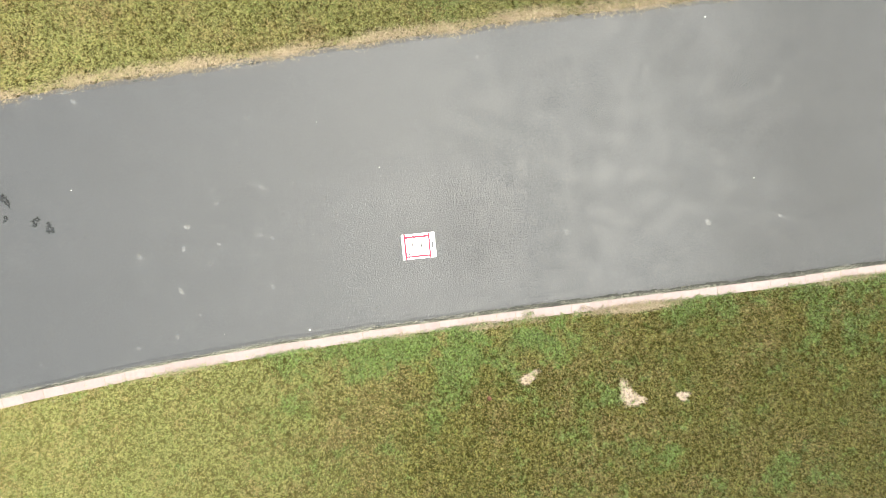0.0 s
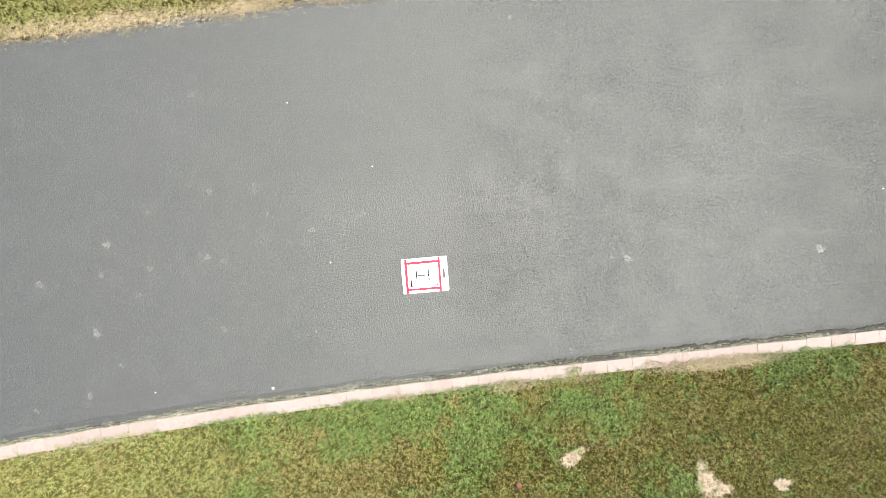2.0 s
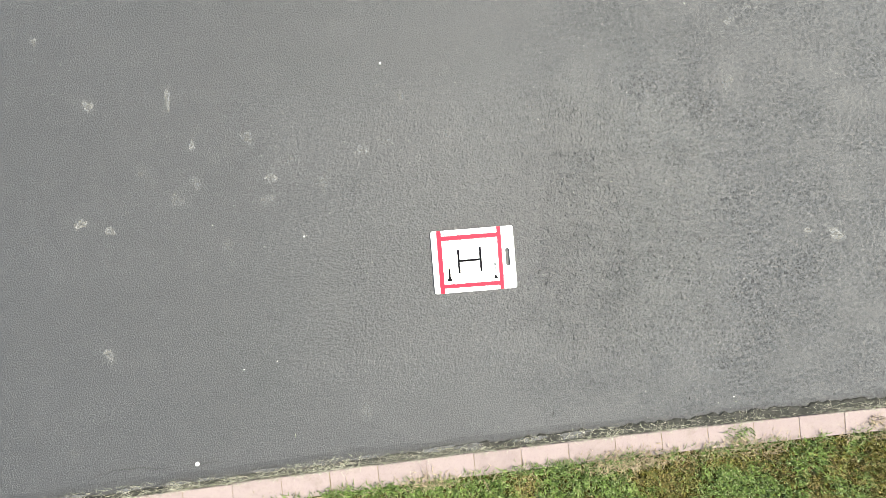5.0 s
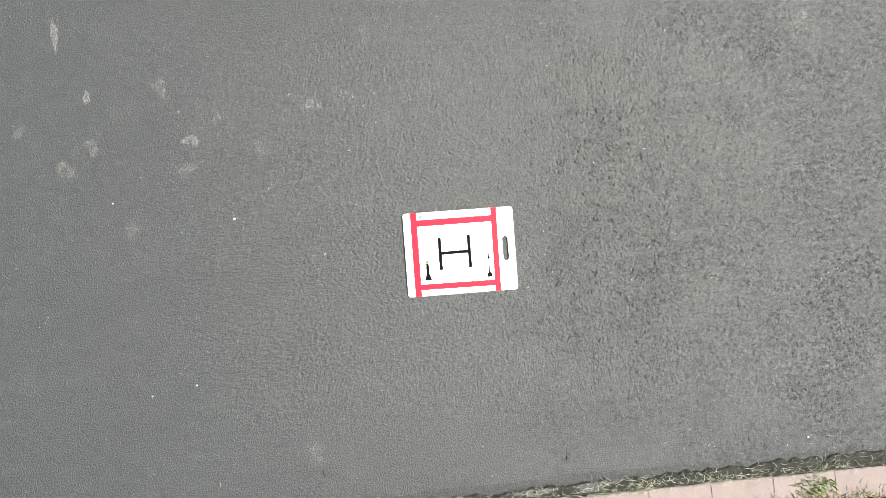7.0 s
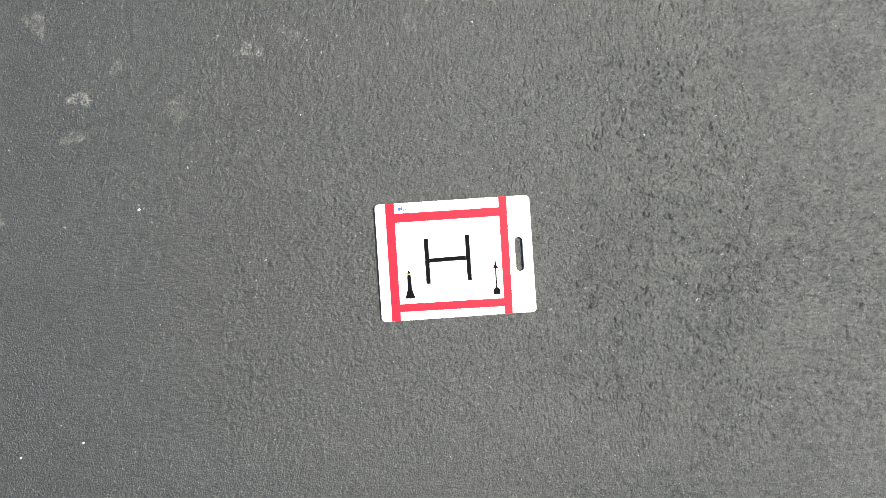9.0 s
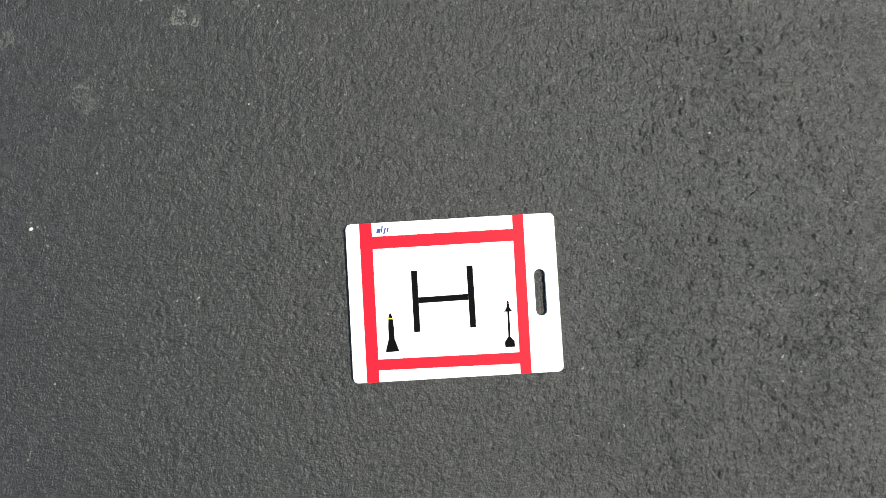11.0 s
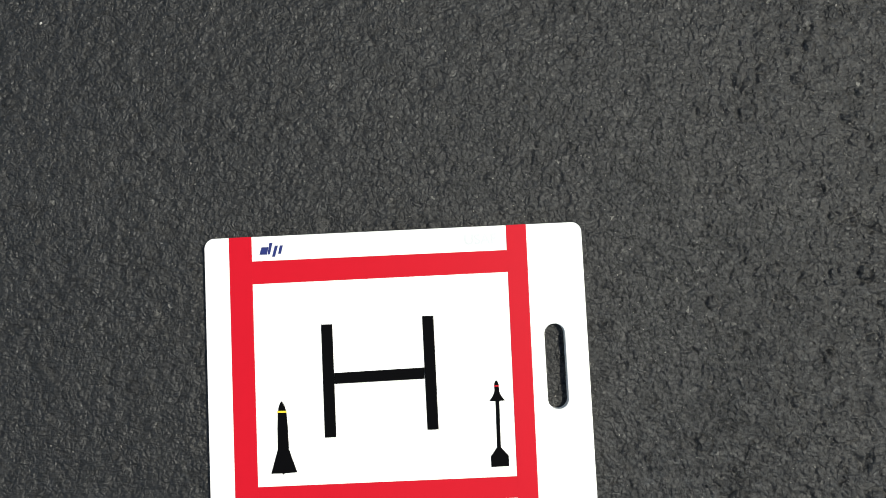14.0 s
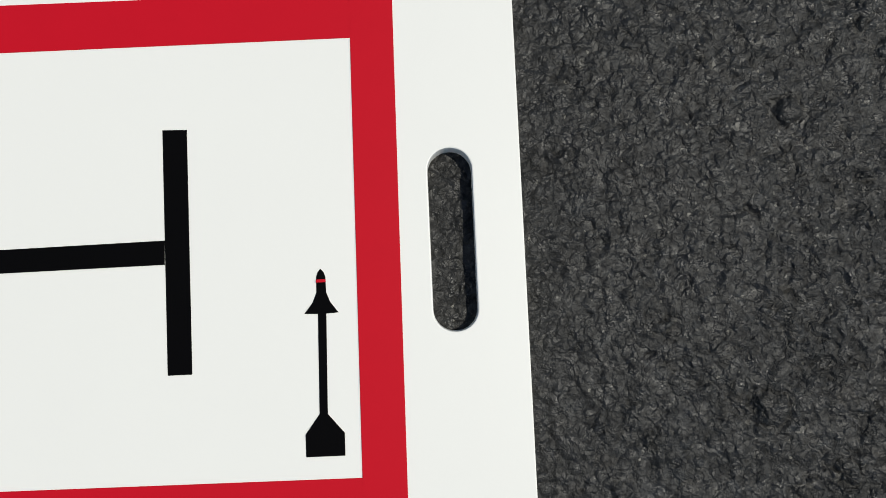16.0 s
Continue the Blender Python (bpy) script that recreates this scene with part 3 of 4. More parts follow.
    y = south_edge(x) + 0.002 + 0.04 * rng.random(len(x)) ** 1.9 * (0.5 + value_noise(x, 0 * x, 2.0, 92))
    az = np.where(rng.random(len(x)) < 0.5, 0.0, np.pi) + 0.7 * rng.standard_normal(len(x))
    me = blades_mesh("seam_clippings", x, y, 0.012 + 0.03 * rng.random(len(x)), 0.0008 + 0.0009 * rng.random(len(x)), 1.2 + 0.3 * rng.random(len(x)), CLIPPING, 0.001 + 0.006 * rng.random(len(x)), az)
    tagged(new("seam_clippings", me), "pale dry grass clippings caught in the seam", "clippings", kind="stuff")


build_grass()
build_fringe()


# ======== the landing board ========
BOARD_W, BOARD_H, BOARD_T = 0.362, 0.274, 0.0112
BASE_Z = 0.0012


def rounded_rect(cx, cy, w, h, r, steps=8):
    pts = []
    for k, (sx, sy) in enumerate(((1, 1), (-1, 1), (-1, -1), (1, -1))):
        for m in range(steps + 1):
            a = radians(90 * k + 90 * m / steps)
            pts.append((cx + sx * (w / 2 - r) + r * math.cos(a), cy + sy * (h / 2 - r) + r * math.sin(a)))
    return pts


def plate_with_slot(outer, inner, z0, z1, soft):
    """A plate with one opening and softened upper and lower rims."""
    bm = bmesh.new()

    def loop(pts, z, push):
        c = Vector((sum(p[0] for p in pts) / len(pts), sum(p[1] for p in pts) / len(pts)))
        vs = []
        for k, p in enumerate(pts):
            a, b = Vector(pts[k - 1]), Vector(pts[(k + 1) % len(pts)])
            t = (b - a).normalized()
            vs.append(bm.verts.new((p[0] - t.y * push, p[1] + t.x * push, z)))
        return vs

    rims = []
    for pts, sign in ((outer, 1), (inner, -1)):
        rings = [loop(pts, z0, sign * soft), loop(pts, z0 + soft, 0), loop(pts, z1 - soft, 0), loop(pts, z1 - soft * 0.3, sign * soft * 0.3), loop(pts, z1, sign * soft)]
        for a, b in zip(rings, rings[1:]):
            for k in range(len(a)):
                bm.faces.new((a[k - 1], a[k], b[k], b[k - 1]))
        rims.append((rings[0], rings[-1]))
    for side in (0, 1):
        edges = []
        for ring in rims:
            vs = ring[side]
            for k in range(len(vs)):
                e = bm.edges.get((vs[k - 1], vs[k]))
                edges.append(e)
        bmesh.ops.triangle_fill(bm, use_beauty=True, edges=edges)
    return bm


def flat_piece(pts, z, thick):
    """A thin cut-out, such as tape, with its outline pts."""
    bm = bmesh.new()
    top = [bm.verts.new((x, y, z + thick)) for x, y in pts]
    bottom = [bm.verts.new((x, y, z)) for x, y in pts]
    for k in range(len(pts)):
        bm.faces.new((bottom[k - 1], bottom[k], top[k], top[k - 1]))
    for vs in (top, bottom):
        f = bm.faces.new(vs)
        bmesh.ops.triangulate(bm, faces=[f])
    return bm


def build_board():
    board = tagged(new("landing_board"), "white plastic cutting board with red tape frame and black H", "landing board")
    board.location = (0, 0, BASE_Z)
    mm = 0.001
    panel = plate_with_slot(rounded_rect(0, 0, BOARD_W, BOARD_H, 0.0095), rounded_rect(0.1497, 0.0005, 0.0196, 0.0805, 0.0096), 0.0, BOARD_T, 0.0006)
    part("panel", panel, WHITE, board, "white plastic panel with a hand slot")
    z = BOARD_T + 0.0001
    t = 0.0002
    strips = (
        [(-140, 113.4), (112, 113.0), (112, 92.0), (-140, 91.6)],
        [(-140, -98.2), (110, -100.0), (110, -119.6), (-140, -117.0)],
    )
    for s in strips:
        part("tape_strip", flat_piece([(x * mm, y * mm) for x, y in s], z, t), RED, board, "red tape strip")
    for s in ([(-157.2, 137.0), (-135.6, 137.0), (-136.2, -137.0), (-157.6, -137.0)], [(108.6, 137.0), (127.8, 137.0), (125.5, -137.0), (106.4, -137.0)]):
        part("tape_strip", flat_piece([(x * mm, y * mm) for x, y in s], z + 0.0001, t), RED, board, "red tape strip")
    for s in ([(-72.0, 50.4), (-61.4, 50.1), (-61.4, -55.6), (-72.1, -55.6)], [(24.3, 54.0), (35.0, 53.7), (35.1, -53.1), (24.6, -53.1)], [(-61.3, 4.1), (24.35, 5.3), (24.2, -5.3), (-61.3, -6.1)]):
        part("letter_bar", flat_piece([(x * mm, y * mm) for x, y in s], z, t), BLACK, board, "black tape bar of the letter H")
    # two rocket silhouettes
    first = [(-111.8, -19.8), (-113.2, -21.6), (-114.6, -25.0), (-115.6, -30.3), (-116.3, -45.0), (-116.6, -64.4), (-123.4, -86.4), (-113.2, -86.6), (-111.9, -87.8), (-110.6, -86.6), (-99.2, -86.2),
             (-106.2, -64.8), (-106.6, -45.0), (-107.5, -30.6), (-108.8, -25.0), (-110.3, -21.6)]
    one = part("rocket_decal", flat_piece([(x * mm, y * mm) for x, y in first], z, t), BLACK, board, "black rocket silhouette with a yellow band")
    part("band", flat_piece([(x * mm, y * mm) for x, y in [(-115.8, -28.6), (-107.3, -28.8), (-107.3, -30.6), (-115.8, -30.4)]], z + 0.0003, t), YELLOW, one, "yellow band")
    second = [(91.6, -10.0), (90.4, -11.4), (89.7, -13.6), (89.6, -20.3), (87.8, -24.6), (84.1, -29.2), (90.0, -29.5), (89.3, -72.3), (83.0, -80.7), (83.0, -90.3), (99.7, -90.3), (99.8, -80.7), (92.8, -72.4), (93.6, -29.5),
              (98.9, -29.2), (95.5, -24.6), (93.8, -20.3), (93.7, -13.6), (92.9, -11.4)]
    two = part("rocket_decal", flat_piece([(x * mm, y * mm) for x, y in second], z, t), BLACK, board, "black slim rocket silhouette with a red band")
    part("band", flat_piece([(x * mm, y * mm) for x, y in [(89.6, -14.6), (93.8, -14.6), (93.8, -15.9), (89.6, -15.9)]], z + 0.0003, t), RED, two, "red band")
    # maker's mark as slanted plain bars
    for s in ([(-126.2, 126.6), (-119.6, 126.6), (-121.2, 119.4), (-128.4, 119.4)], [(-118.6, 130.6), (-115.6, 130.6), (-118.4, 119.4), (-120.6, 119.4)], [(-113.4, 127.6), (-110.5, 127.6), (-113.6, 117.0), (-116.5, 117.0)],
              [(-108.6, 127.6), (-105.8, 127.6), (-107.8, 119.6), (-110.6, 119.6)]):
        part("maker_mark", flat_piece([(x * mm, y * mm) for x, y in s], z, t), NAVY, board, "navy printed bar")
    text = bpy.data.curves.new("lettering", "FONT")
    text.body = "USAF"
    text.size = 0.0138
    text.offset = 0.00035
    text.align_x, text.align_y = "CENTER", "CENTER"
    temp = new("lettering_curve", text)
    bpy.context.view_layer.update()
    me = bpy.data.meshes.new_from_object(temp.evaluated_get(bpy.context.evaluated_depsgraph_get()))
    bpy.data.objects.remove(temp)
    bpy.data.curves.remove(text)
    me.name = "lettering"
    me.materials.clear()
    me.materials.append(GREY_INK)
    ob = new("lettering", me)
    ob.parent = board
    ob.matrix_basis = pose(0.0833, 0.1242, z + 0.0001)
    tagged(ob, "faint grey word USAF")


build_board()


# ======== bare soil, stones, leaf and stains ========
def blob(cx, cy, a, b, turn, height, z, seed, rings=7, steps=26, rag=0.35):
    """A low uneven heap with a ragged outline."""
    r = np.random.default_rng(seed)
    ph = r.random(5) * 6.28
    bm = bmesh.new()
    c, s = math.cos(radians(turn)), math.sin(radians(turn))
    prev = None
    top = bm.verts.new((0, 0, height))
    for k in range(1, rings + 1):
        f = k / rings
        ring = []
        for m in range(steps):
            g = 2 * math.pi * m / steps
            rad = f * (1 + rag * (0.5 * math.sin(2 * g + ph[0]) + 0.4 * math.sin(3 * g + ph[1]) + 0.35 * math.sin(5 * g + ph[2]) + 0.25 * math.sin(9 * g + ph[3])))
            x, y = a * rad * math.cos(g), b * rad * math.sin(g)
            ring.append(bm.verts.new((x * c - y * s, x * s + y * c, height * (1 - f * f) + 0.12 * height * (r.random() - 0.5) if k < rings else -0.004)))
        for m in range(steps):
            if prev is None:
                bm.faces.new((top, ring[m - 1], ring[m]))
            else:
                bm.faces.new((prev[m - 1], ring[m - 1], ring[m], prev[m]))
        prev = ring
    return bm


def build_soil_patches():
    for k, (x, y, a, b, turn) in enumerate(BARE):
        ob = new("bare_soil", mesh_from_bm("bare_soil", blob(x, y, a * 0.9, b * 0.9, turn, 0.005, 0, 100 + k, rag=0.45), SAND))
        ob.location = (x, y, GROUND_Z)
        tagged(ob, "bare patch of pale sandy soil in the lawn", "soil patch", "bare soil patches")
        spill = new("spilled_soil", stain_mesh(120 + k, a * 1.75, b * 1.75, turn, SPILL))
        spill.parent = ob
        spill.location = (0, 0, 0.0062 + 0.0005 * k)


def stone(radius, seed, flat=0.7):
    r = np.random.default_rng(seed)
    bm = bmesh.new()
    bmesh.ops.create_icosphere(bm, subdivisions=2, radius=radius)
    axis = [Vector(r.standard_normal(3)).normalized() for _ in range(5)]
    for v in bm.verts:
        d = v.co.normalized()
        k = 1 + 0.18 * sum(max(d.dot(a), 0) ** 3 for a in axis) - 0.12 * abs(d.dot(axis[0]))
        v.co = Vector((d.x * k, d.y * k * 0.85, d.z * k * flat)) * radius
    low = min(v.co.z for v in bm.verts)
    for v in bm.verts:
        v.co.z -= low
    return bm


def build_pebbles():
    spots = [(-1.267, -0.782, 0.0125), (-0.339, 0.888, 0.006), (-2.167, -0.726, 0.006), (-0.729, 0.162, 0.0045), (-1.116, 0.241, 0.003), (-0.89, -0.37, 0.0035), (-1.035, -0.394, 0.003),
             (-0.948, 1.425, 0.0055), (3.838, 0.372, 0.008), (-3.53, 0.95, 0.007), (0.02, 0.283, 0.0018), (-0.11, 0.316, 0.0016), (3.4, 2.19, 0.009), (-0.34, 0.36, 0.003), (1.12, -0.71, 0.004)]
    for k, (x, y, r) in enumerate(spots):
        ob = new("pebble", mesh_from_bm("pebble", stone(r * 0.8, 200 + k), PEBBLE))
        ob.location = (x, y, -0.0003)
        ob.rotation_euler = (0, 0, k * 1.3)
        tagged(ob, "small round white pebble on the asphalt" if r > 0.01 else "tiny white stone chip on the asphalt", "pebble", "pebbles on the drive")


def stain_mesh(seed, a, b, turn, material):
    """A flat ragged patch; "inside" falls to nothing at its rim."""
    r = np.random.default_rng(seed)
    n = 28
    ph = r.random(4) * 6.28
    verts, inside = [(0, 0, 0)], [0.7]
    c, s = math.cos(radians(turn)), math.sin(radians(turn))
    for f, g_in in ((0.6, 1.0), (1.15, 0.0)):
        for m in range(n):
            g = 6.283 * m / n
            q = f * (1 + 0.25 * math.sin(2 * g + ph[0]) + 0.2 * math.sin(3 * g + ph[1]) + 0.15 * math.sin(7 * g + ph[2]) + 0.2 * (r.random() - 0.5))
            u, v = a * q * math.cos(g), b * q * math.sin(g)
            verts.append((u * c - v * s, u * s + v * c, 0))
            inside.append(g_in)
    faces = [(0, m + 1, (m + 1) % n + 1) for m in range(n)] + [(m + 1, n + m + 1, n + (m + 1) % n + 1, (m + 1) % n + 1) for m in range(n)]
    me = mesh_from("stain", verts, faces, material)
    att = me.attributes.new("inside", "FLOAT", "POINT")
    att.data.foreach_set("value", inside)
    return me


def build_stains():
    strong = {10: (0.016, 0.055, -6), 11: (0.012, 0.032, 4), 12: (0.042, 0.034, 0), 13: (0.048, 0.04, 20), 24: (0.03, 0.026, 0), 34: (0.034, 0.026, 0), 35: (0.02, 0.02, 0)}
    r = np.random.default_rng(77)
    for k, (x, y) in enumerate(SPOTS):
        a = 0.018 + 0.018 * r.random()
        size = strong.get(k, (a, a * (0.7 + 0.6 * r.random()), 180 * r.random()))
        me = stain_mesh(300 + k, *size, BRIGHT_STAIN if k in strong or math.hypot(x, y) > 1.5 else PALE_STAIN)
        ob = new("pale_spot", me)
        ob.location = (x, y, 0.0032 if -1.0 < x < 1.2 and -0.55 < y < 0.75 else 0.0022 if -1.3 < x < 1.5 and -0.8 < y < 1.0 else 0.0006)
        tagged(ob, "whitish dried splash mark on the asphalt" if k in strong else "faint pale dried mark on the asphalt", "stain", "pale marks on the drive")
    for k, (x, y, a, b, turn) in enumerate([(-4.2, 0.915, 0.05, 0.085, 15), (-4.22, 0.72, 0.045, 0.03, 40), (-3.93, 0.661, 0.06, 0.05, 40), (-3.8, 0.577, 0.05, 0.075, -25)]):
        ob = new("dark_spot", stain_mesh(500 + k, a, b, turn, DARK_STAIN))
        ob.location = (x, y, 0.0024)
        tagged(ob, "dark oily blotch on the asphalt", "stain", "dark marks on the drive")
    # pale crumbs of asphalt along the seam by the bricks
    for k in range(22):
        x = -4.3 + 4.7 * k / 21 + r.uniform(-0.08, 0.08)
        ob = new("worn_edge", stain_mesh(580 + k, r.uniform(0.03, 0.1), r.uniform(0.008, 0.016), math.degrees(math.atan(south_slope(x))), EDGE_CRUMB))
        ob.location = (x, south_edge(x) + r.uniform(0.03, 0.042), 0.0034)
        tagged(ob, "pale crumbled asphalt along the dirt seam", "stain", "worn rims of the drive")
    # and along the north edge, laid bare beside the grass
    for k, (x, a, b) in enumerate([(-1.72, 0.2, 0.02), (-1.5, 0.1, 0.016), (-3.45, 0.12, 0.02), (-3.75, 0.08, 0.022), (0.3, 0.09, 0.014), (-2.7, 0.07, 0.014)]):
        ob = new("worn_edge", stain_mesh(540 + k, a, b, 3, EDGE_CRUMB))
        ob.location = (x, north_edge(x) - 0.045, 0.0012)
        tagged(ob, "pale crumbled rim of the asphalt beside dry grass", "stain", "worn rims of the drive")


SPOTS = [(-3.39, 1.85), (-2.21, 0.04), (-2.11, 0.24), (-2.94, 0.19), (-3.46, 0.45), (-2.56, -0.22), (-2.66, -0.7), (-3.07, -0.78), (-4.08, -0.83), (-3.53, 0.95), (-1.262, 0.8), (-1.175, 0.59), (1.65, -0.02), (3.27, -0.08),
         (4.8, -0.2), (4.12, -0.08), (4.06, 1.27), (1.2, 0.7), (0.84, 1.97), (-1.6, -0.28), (-1.66, 1.54), (-1.8, 1.08), (-1.6, 0.79), (-0.94, 0.61), (-0.85, 0.43)]
SPOTS += [(-1.26, 0.36), (-2.08, 0.67), (-1.67, 0.29), (-1.55, 0.25), (-2.41, 0.45), (-2.48, 0.22), (0.31, 0.65), (0.37, 0.57), (-0.07, 0.56), (-0.45, 0.52), (1.52, 0.01), (1.22, 0.97), (-2.4, -0.49), (-0.52, -0.62), (0.67, 0.2),
          (-0.26, 0.74), (-0.76, 0.5), (-1.17, 0.43), (-1.4, 0.49), (-1.06, 0.15), (-0.35, 0.55), (-0.63, 0.39), (-0.87, 0.34)]


def build_weeds():
    """Small spreading weeds that root beside the bricks and lie over them."""
    for k, (x, y, size, material) in enumerate([(1.13, -0.875, 0.1, LUSH), (1.78, -0.88, 0.07, STRAW), (1.13, -0.91, 0.06, STRAW), (0.62, -0.93, 0.05, LUSH), (2.28, -0.93, 0.09, STRAW), (-0.35, -0.99, 0.05, LUSH), (3.1, -0.9, 0.07, LUSH), (4.6, -0.92, 0.09, STRAW)]):
        n = int(900 * size)
        a = rng.random(n) * 6.283
        d = size * 0.55 * np.sqrt(rng.random(n))
        me = blades_mesh("weed_tuft", d * np.cos(a) * 1.3, d * np.sin(a) * 0.6, 0.015 + 0.03 * rng.random(n), 0.0022 + 0.002 * rng.random(n), 0.5 + 0.8 * rng.random(n), material, 0.0)
        ob = new("weed_tuft", me)
        ob.location = (x, y, 0.0)
        tagged(ob, "low green weed spreading over the brick edging" if material is LUSH else "dry straw-coloured weed beside the brick edging", "weed", "weeds along the edging", "stuff")


def build_clod():
    bm = stone(0.028, 333, 0.9)
    r = np.random.default_rng(5)
    for v in bm.verts:
        v.co *= 1 + 0.1 * (r.random() - 0.5)
    ob = new("clod", mesh_from_bm("clod", bm, CLOD))
    ob.matrix_world = pose(0.612, -1.775, GROUND_Z - 0.004, 0, 0, 115)
    tagged(ob, "reddish-brown lump of dry earth lying in the grass", "earth clod")


def ribbon(points, wide, lift):
    """A thin low strip along a line of points, raised in the middle."""
    verts, faces = [], []
    for k, (x, y) in enumerate(points):
        ax, ay = points[max(k - 1, 0)]
        bx, by = points[min(k + 1, len(points) - 1)]
        d = math.hypot(bx - ax, by - ay)
        nx, ny = -(by - ay) / d, (bx - ax) / d
        w = wide * (0.35 + 0.65 * math.sin(math.pi * (k + 0.5) / len(points)))
        verts += [(x - nx * w, y - ny * w, 0.0), (x, y, lift), (x + nx * w, y + ny * w, 0.0)]
    for k in range(len(points) - 1):
        a, b = 3 * k, 3 * k + 3
        faces += [(a, b, b + 1, a + 1), (a + 1, b + 1, b + 2, a + 2)]
    return verts, faces


def build_cracks():
    """Hairline cracks filled with dark dirt, close to the south edge."""
    r = random.Random(9)
    for x0, x1, y0, bow in ((-1.72, -1.38, -0.798, 0.022), (-1.33, -1.12, -0.79, 0.008)):
        points = []
        for k in range(22):
            f = k / 21
            points.append((x0 + (x1 - x0) * f, y0 + bow * math.sin(math.pi * f) + r.uniform(-0.006, 0.006)))
        ob = new("crack", mesh_from("crack", *ribbon(points, 0.0012, 0.0003), SEAM))
        ob.location = (0, 0, 0.0012)
        tagged(ob, "dark hairline crack in the asphalt by its edge", "crack", "cracks in the drive")


def build_stems():
    """Single dry stems and bits of chaff lying on the asphalt."""
    for k, (x, y, size, turn, material) in enumerate([(0.638, 0.295, 0.012, 15, CLIPPING), (0.532, 0.15, 0.03, 60, SEAM_DARK), (1.128, -0.731, 0.014, 5, CLIPPING), (-0.84, -0.7, 0.02, 80, CLIPPING), (0.3, -0.71, 0.018, 70, SEAM_DARK), (-0.5, -0.69, 0.03, 85, SEAM_DARK), (0.92, -0.7, 0.02, 100, SEAM_DARK)]):
        points = [(size * (f / 8 - 0.5), 0.12 * size * math.sin(f * 0.5 + k)) for f in range(9)]
        ob = new("dry_stem", mesh_from("dry_stem", *ribbon(points, 0.0011, 0.0012), material))
        ob.matrix_world = pose(x, y, 0.0046 if abs(x) < 1.1 and abs(y) < 0.5 else 0.0022, 0, 0, turn)
        tagged(ob, "short pale dry grass stem on the asphalt" if material is CLIPPING else "thin dark twig lying on the asphalt", "stem", "stems on the drive")


build_cracks()
build_stems()
build_soil_patches()
build_pebbles()
build_stains()
build_weeds()
build_clod()


# ======== the grain of the asphalt round the board ========
def stone_heights(x, y, pitch, seed):
    """Broken stone faces: each cell of a jittered grid is one tilted facet."""
    r = np.random.default_rng(seed)
    m = 512
    jx, jy, level = r.random((m, m)), r.random((m, m)), r.random((m, m))
    tx, ty = r.standard_normal((m, m)), r.standard_normal((m, m))
    u, v = x / pitch, y / pitch
    i, j = np.floor(u).astype(int), np.floor(v).astype(int)
    best = np.full(u.shape, 9.0)
    out = np.zeros(u.shape)
    for di in (-1, 0, 1):
        for dj in (-1, 0, 1):
            a, b = (i + di) % m, (j + dj) % m
            dx, dy = u - (i + di + jx[a, b]), v - (j + dj + jy[a, b])
            d = dx * dx + dy * dy
            h = level[a, b] + 0.28 * (tx[a, b] * dx + ty[a, b] * dy) - 0.55 * d
            near = d < best
            best = np.where(near, d, best)
            out = np.where(near, h, out)
    return out


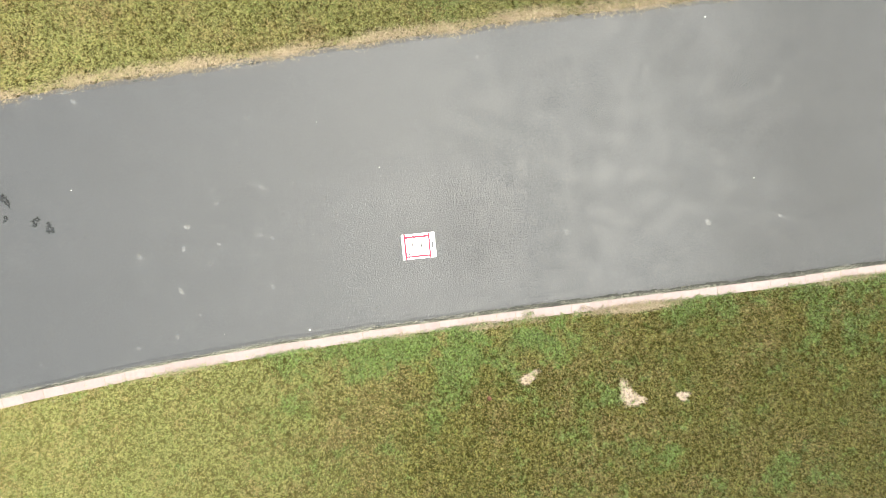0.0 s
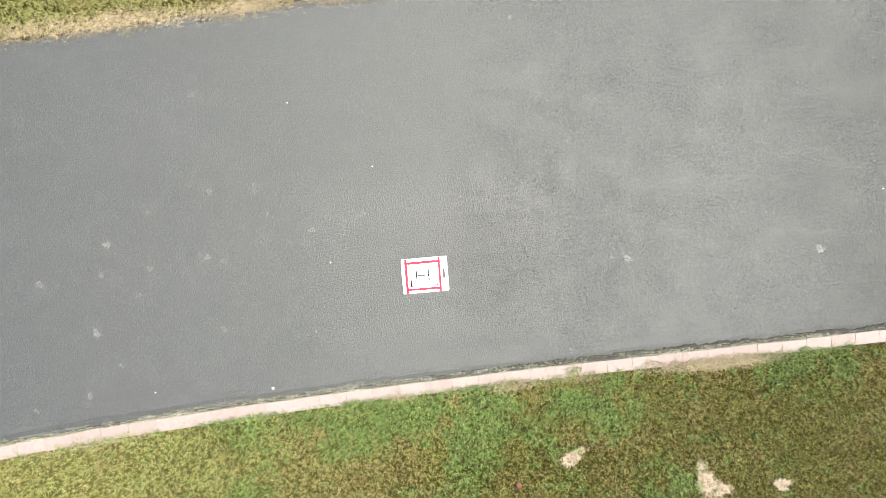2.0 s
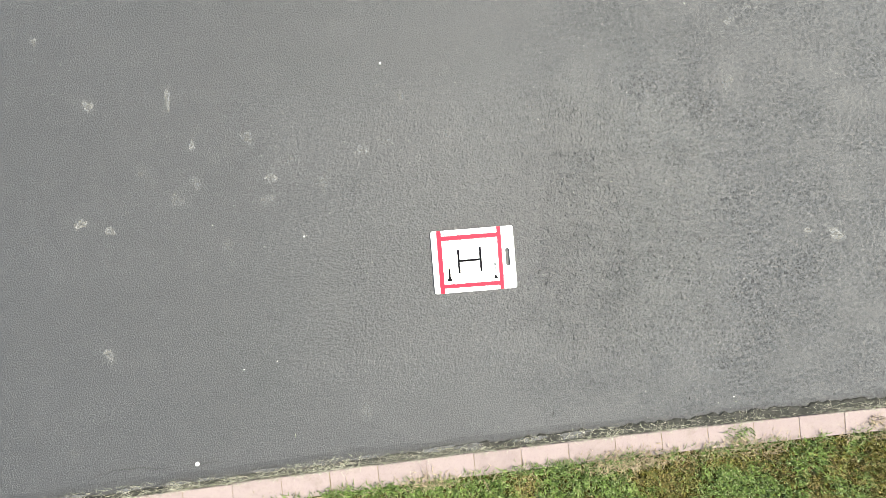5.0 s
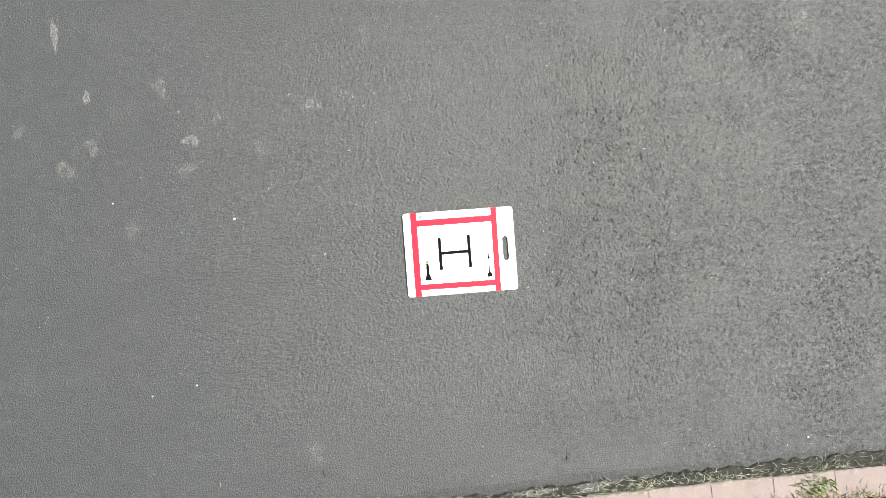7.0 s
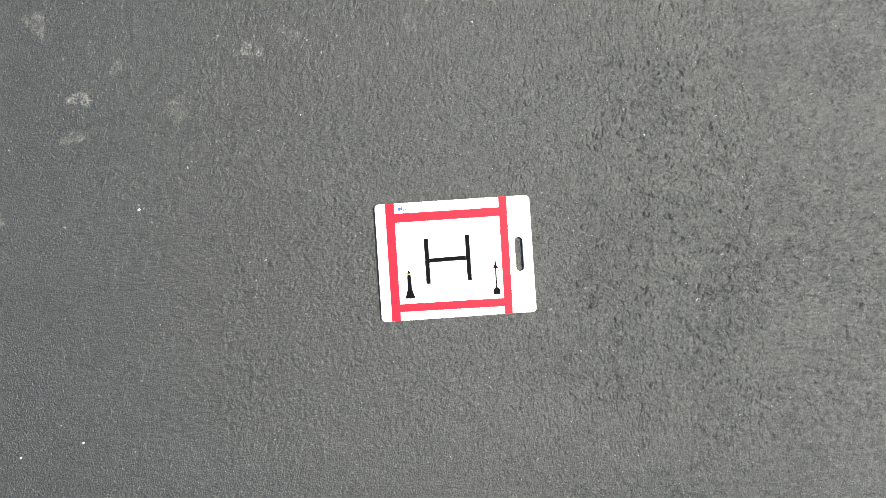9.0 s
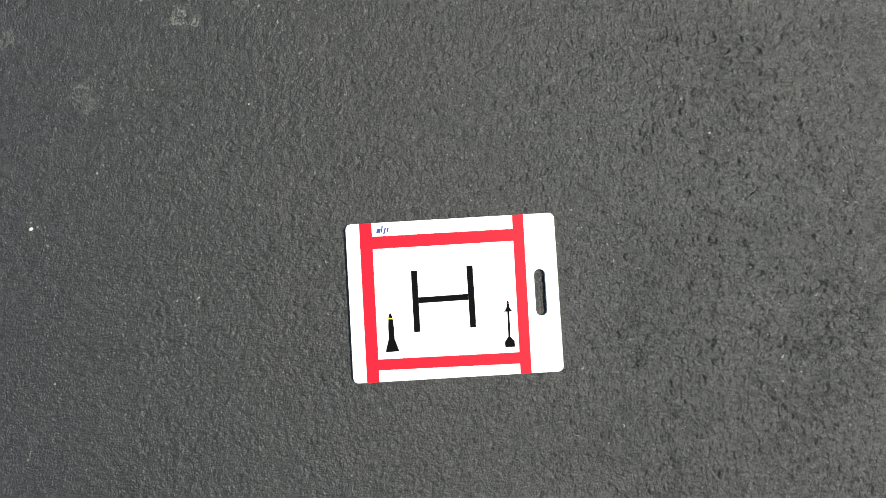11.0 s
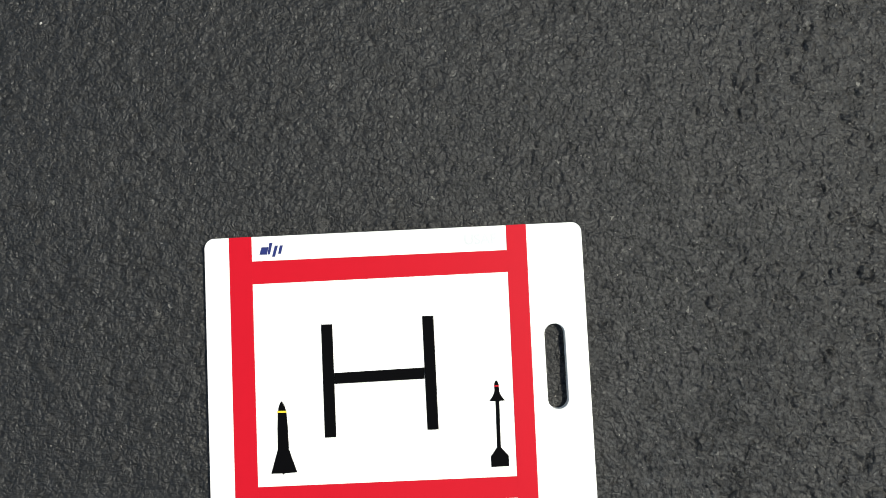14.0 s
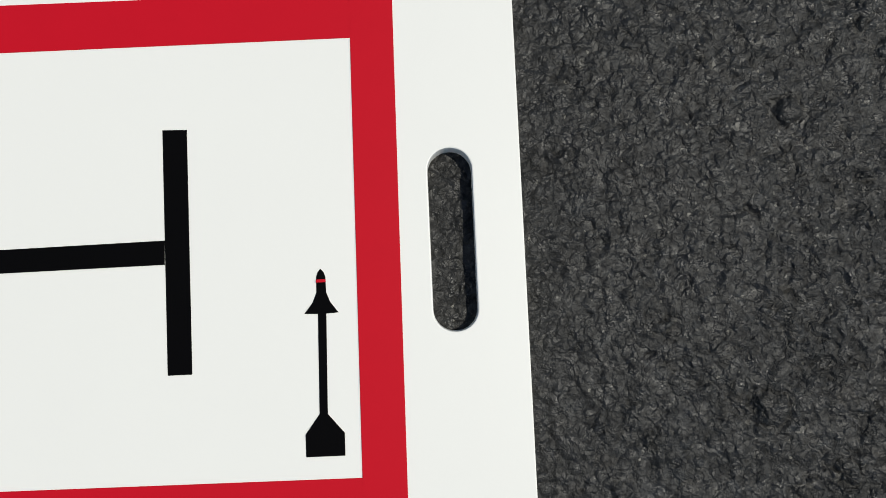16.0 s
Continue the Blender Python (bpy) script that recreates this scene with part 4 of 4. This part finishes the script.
def build_grain():
    gx = np.concatenate([np.arange(-1.2, -0.56, 0.005), np.arange(-0.56, -0.2, 0.0026), np.arange(-0.2, 0.13, 0.0024), np.arange(0.13, 0.43, 0.0012), np.arange(0.43, 0.72, 0.0018), np.arange(0.72, 1.45, 0.0045)])
    gy = np.concatenate([np.arange(-0.72, -0.37, 0.0045), np.arange(-0.37, -0.14, 0.0021), np.arange(-0.14, 0.13, 0.0012), np.arange(0.13, 0.44, 0.002), np.arange(0.44, 0.95, 0.0045)])
    x, y = np.meshgrid(gx, gy)
    wx = x + 0.0055 * (value_noise(x, y, 210.0, 9) - 0.5) + 0.0025 * (value_noise(x, y, 520.0, 10) - 0.5)
    wy = y + 0.0055 * (value_noise(x, y, 210.0, 11) - 0.5) + 0.0025 * (value_noise(x, y, 520.0, 12) - 0.5)
    h = 0.36 * stone_heights(wx, wy, 0.0042, 5) + 1.0 * stone_heights(wx + 0.3, wy, 0.0085, 6)
    h += 0.2 * (value_noise(x, y, 60.0, 8) - 0.5) + 0.5 * (value_noise(x, y, 380.0, 13) - 0.5)
    h = np.clip((h + 0.5) / 2.1, 0.0, 1.0)
    # single larger stones that stand a little proud, and holes where one has gone
    chip = np.random.default_rng(41)
    for k in range(3400):
        cx, cy, rad = chip.uniform(gx[0], gx[-1]), chip.uniform(gy[0], gy[-1]), 0.0024 + 0.0062 * chip.random() ** 1.8
        if chip.random() > 0.3 + 0.7 * min(max((cx + 0.1) / 0.4, 0), 1):
            continue
        i0, i1 = np.searchsorted(gx, (cx - 2 * rad, cx + 2 * rad))
        j0, j1 = np.searchsorted(gy, (cy - 2 * rad, cy + 2 * rad))
        sx, sy = wx[j0:j1, i0:i1] - cx, wy[j0:j1, i0:i1] - cy
        turn = chip.uniform(0, 3.14)
        u, v = sx * math.cos(turn) + sy * math.sin(turn), (sy * math.cos(turn) - sx * math.sin(turn)) * chip.uniform(1.0, 1.5)
        d = np.sqrt(u * u + v * v) / rad
        if chip.random() < 0.45:
            h[j0:j1, i0:i1] -= (0.65 + 0.4 * min(max((cx - 0.15) / 0.3, 0), 1)) * np.clip(1.35 - d, 0, 0.6)
        else:
            dome = 1.0 * np.sqrt(np.clip(1 - d * d, 0, 1)) - 0.4 * np.exp(-(((d - 1.12) / 0.16) ** 2))
            h[j0:j1, i0:i1] = np.where(d < 1, 0.35 * h[j0:j1, i0:i1], h[j0:j1, i0:i1]) + dome
    h = np.clip(h, -0.35, 1.35)
    edge = np.minimum(np.minimum(x - gx[0], gx[-1] - x) / 0.6, np.minimum(y - gy[0], gy[-1] - y) / 0.4)
    edge = np.clip(edge * 1.3 - 0.3 * field(x, y, 6.0, 44), 0, 1) * np.clip(np.minimum(np.minimum(x - gx[0], gx[-1] - x), np.minimum(y - gy[0], gy[-1] - y)) / 0.05, 0, 1)
    edge = edge * edge * (3 - 2 * edge)
    swell = np.clip((x - 0.19) / 0.3, 0, 1)
    z = 0.0002 + 0.0032 * (h + 0.35) * edge * (1 + 0.6 * swell * swell * (3 - 2 * swell))
    ny, nx = x.shape
    k = (np.arange(ny - 1)[:, None] * nx + np.arange(nx - 1)[None]).reshape(-1, 1)
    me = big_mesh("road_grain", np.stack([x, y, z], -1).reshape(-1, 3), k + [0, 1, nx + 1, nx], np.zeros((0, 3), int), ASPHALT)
    me.polygons.foreach_set("use_smooth", np.ones(len(me.polygons), bool))
    me.attributes.new("built", "FLOAT", "POINT").data.foreach_set("value", edge.ravel().astype(np.float32))
    tagged(new("road_grain", me), "broken dark stone grain of the worn asphalt surface", "asphalt", kind="structure")


build_grain()


# ======== brick edging, piece by piece ========
def brick_mesh(l, w, h):
    bm = bmesh.new()
    bmesh.ops.create_cube(bm, size=1.0)
    for v in bm.verts:
        v.co = Vector((v.co.x * l, v.co.y * w, v.co.z * h))
    bmesh.ops.bevel(bm, geom=[e for e in bm.edges if e.verts[0].co.z > 0 and e.verts[1].co.z > 0], offset=0.002, segments=2, affect="EDGES")
    return mesh_from_bm("brick", bm, BRICK)


def build_edging():
    edging = tagged(new("brick_edging"), "row of pink concrete bricks along the drive", "brick edging", kind="structure")
    me = brick_mesh(0.2108, 0.101, 0.07)
    pitch = 0.2118
    for k in range(-32, 34):
        x = 0.142 + pitch * (k + 0.5)
        y = south_edge(x) - 0.052 + random.uniform(-0.0025, 0.0025)
        slope = math.degrees(math.atan(south_slope(x)))
        ob = new("brick", me)
        ob.parent = edging
        ob.matrix_basis = pose(x, y, -0.033 + random.uniform(-0.0006, 0.0006), random.uniform(-0.4, 0.4), random.uniform(-0.2, 0.2), slope + random.uniform(-0.5, 0.5))
    # sand swept into the joints
    xs = np.arange(-6.7, 7.3, 0.1)
    verts, faces = [], []
    for x in xs:
        y = south_edge(x) - 0.052
        verts += [(x, y - 0.045, -0.0001), (x, y + 0.045, -0.0001), (x, y + 0.045, -0.05), (x, y - 0.045, -0.05)]
    for k in range(len(xs) - 1):
        a, b = 4 * k, 4 * k + 4
        faces += [(a, b, b + 1, a + 1), (a + 1, b + 1, b + 2, a + 2), (a + 2, b + 2, b + 3, a + 3), (a + 3, b + 3, b, a)]
    joint = new("joint_sand", mesh_from("joint_sand", verts, faces, SAND))
    joint.parent = edging
    tagged(joint, "pale sand filling the brick joints")
    # the rest of the row, far along the drive
    bm = bmesh.new()
    for k in list(range(-180, -32)) + list(range(34, 180)):
        x = 0.142 + pitch * (k + 0.5)
        slope = math.degrees(math.atan(south_slope(x)))
        bmesh.ops.create_cube(bm, size=1.0, matrix=pose(x, south_edge(x) - 0.052, -0.033, 0, 0, slope) @ Matrix.Diagonal((0.2065, 0.101, 0.07, 1)))
    tagged(part("brick_row", bm, BRICK, edging), kind="stuff")


build_edging()
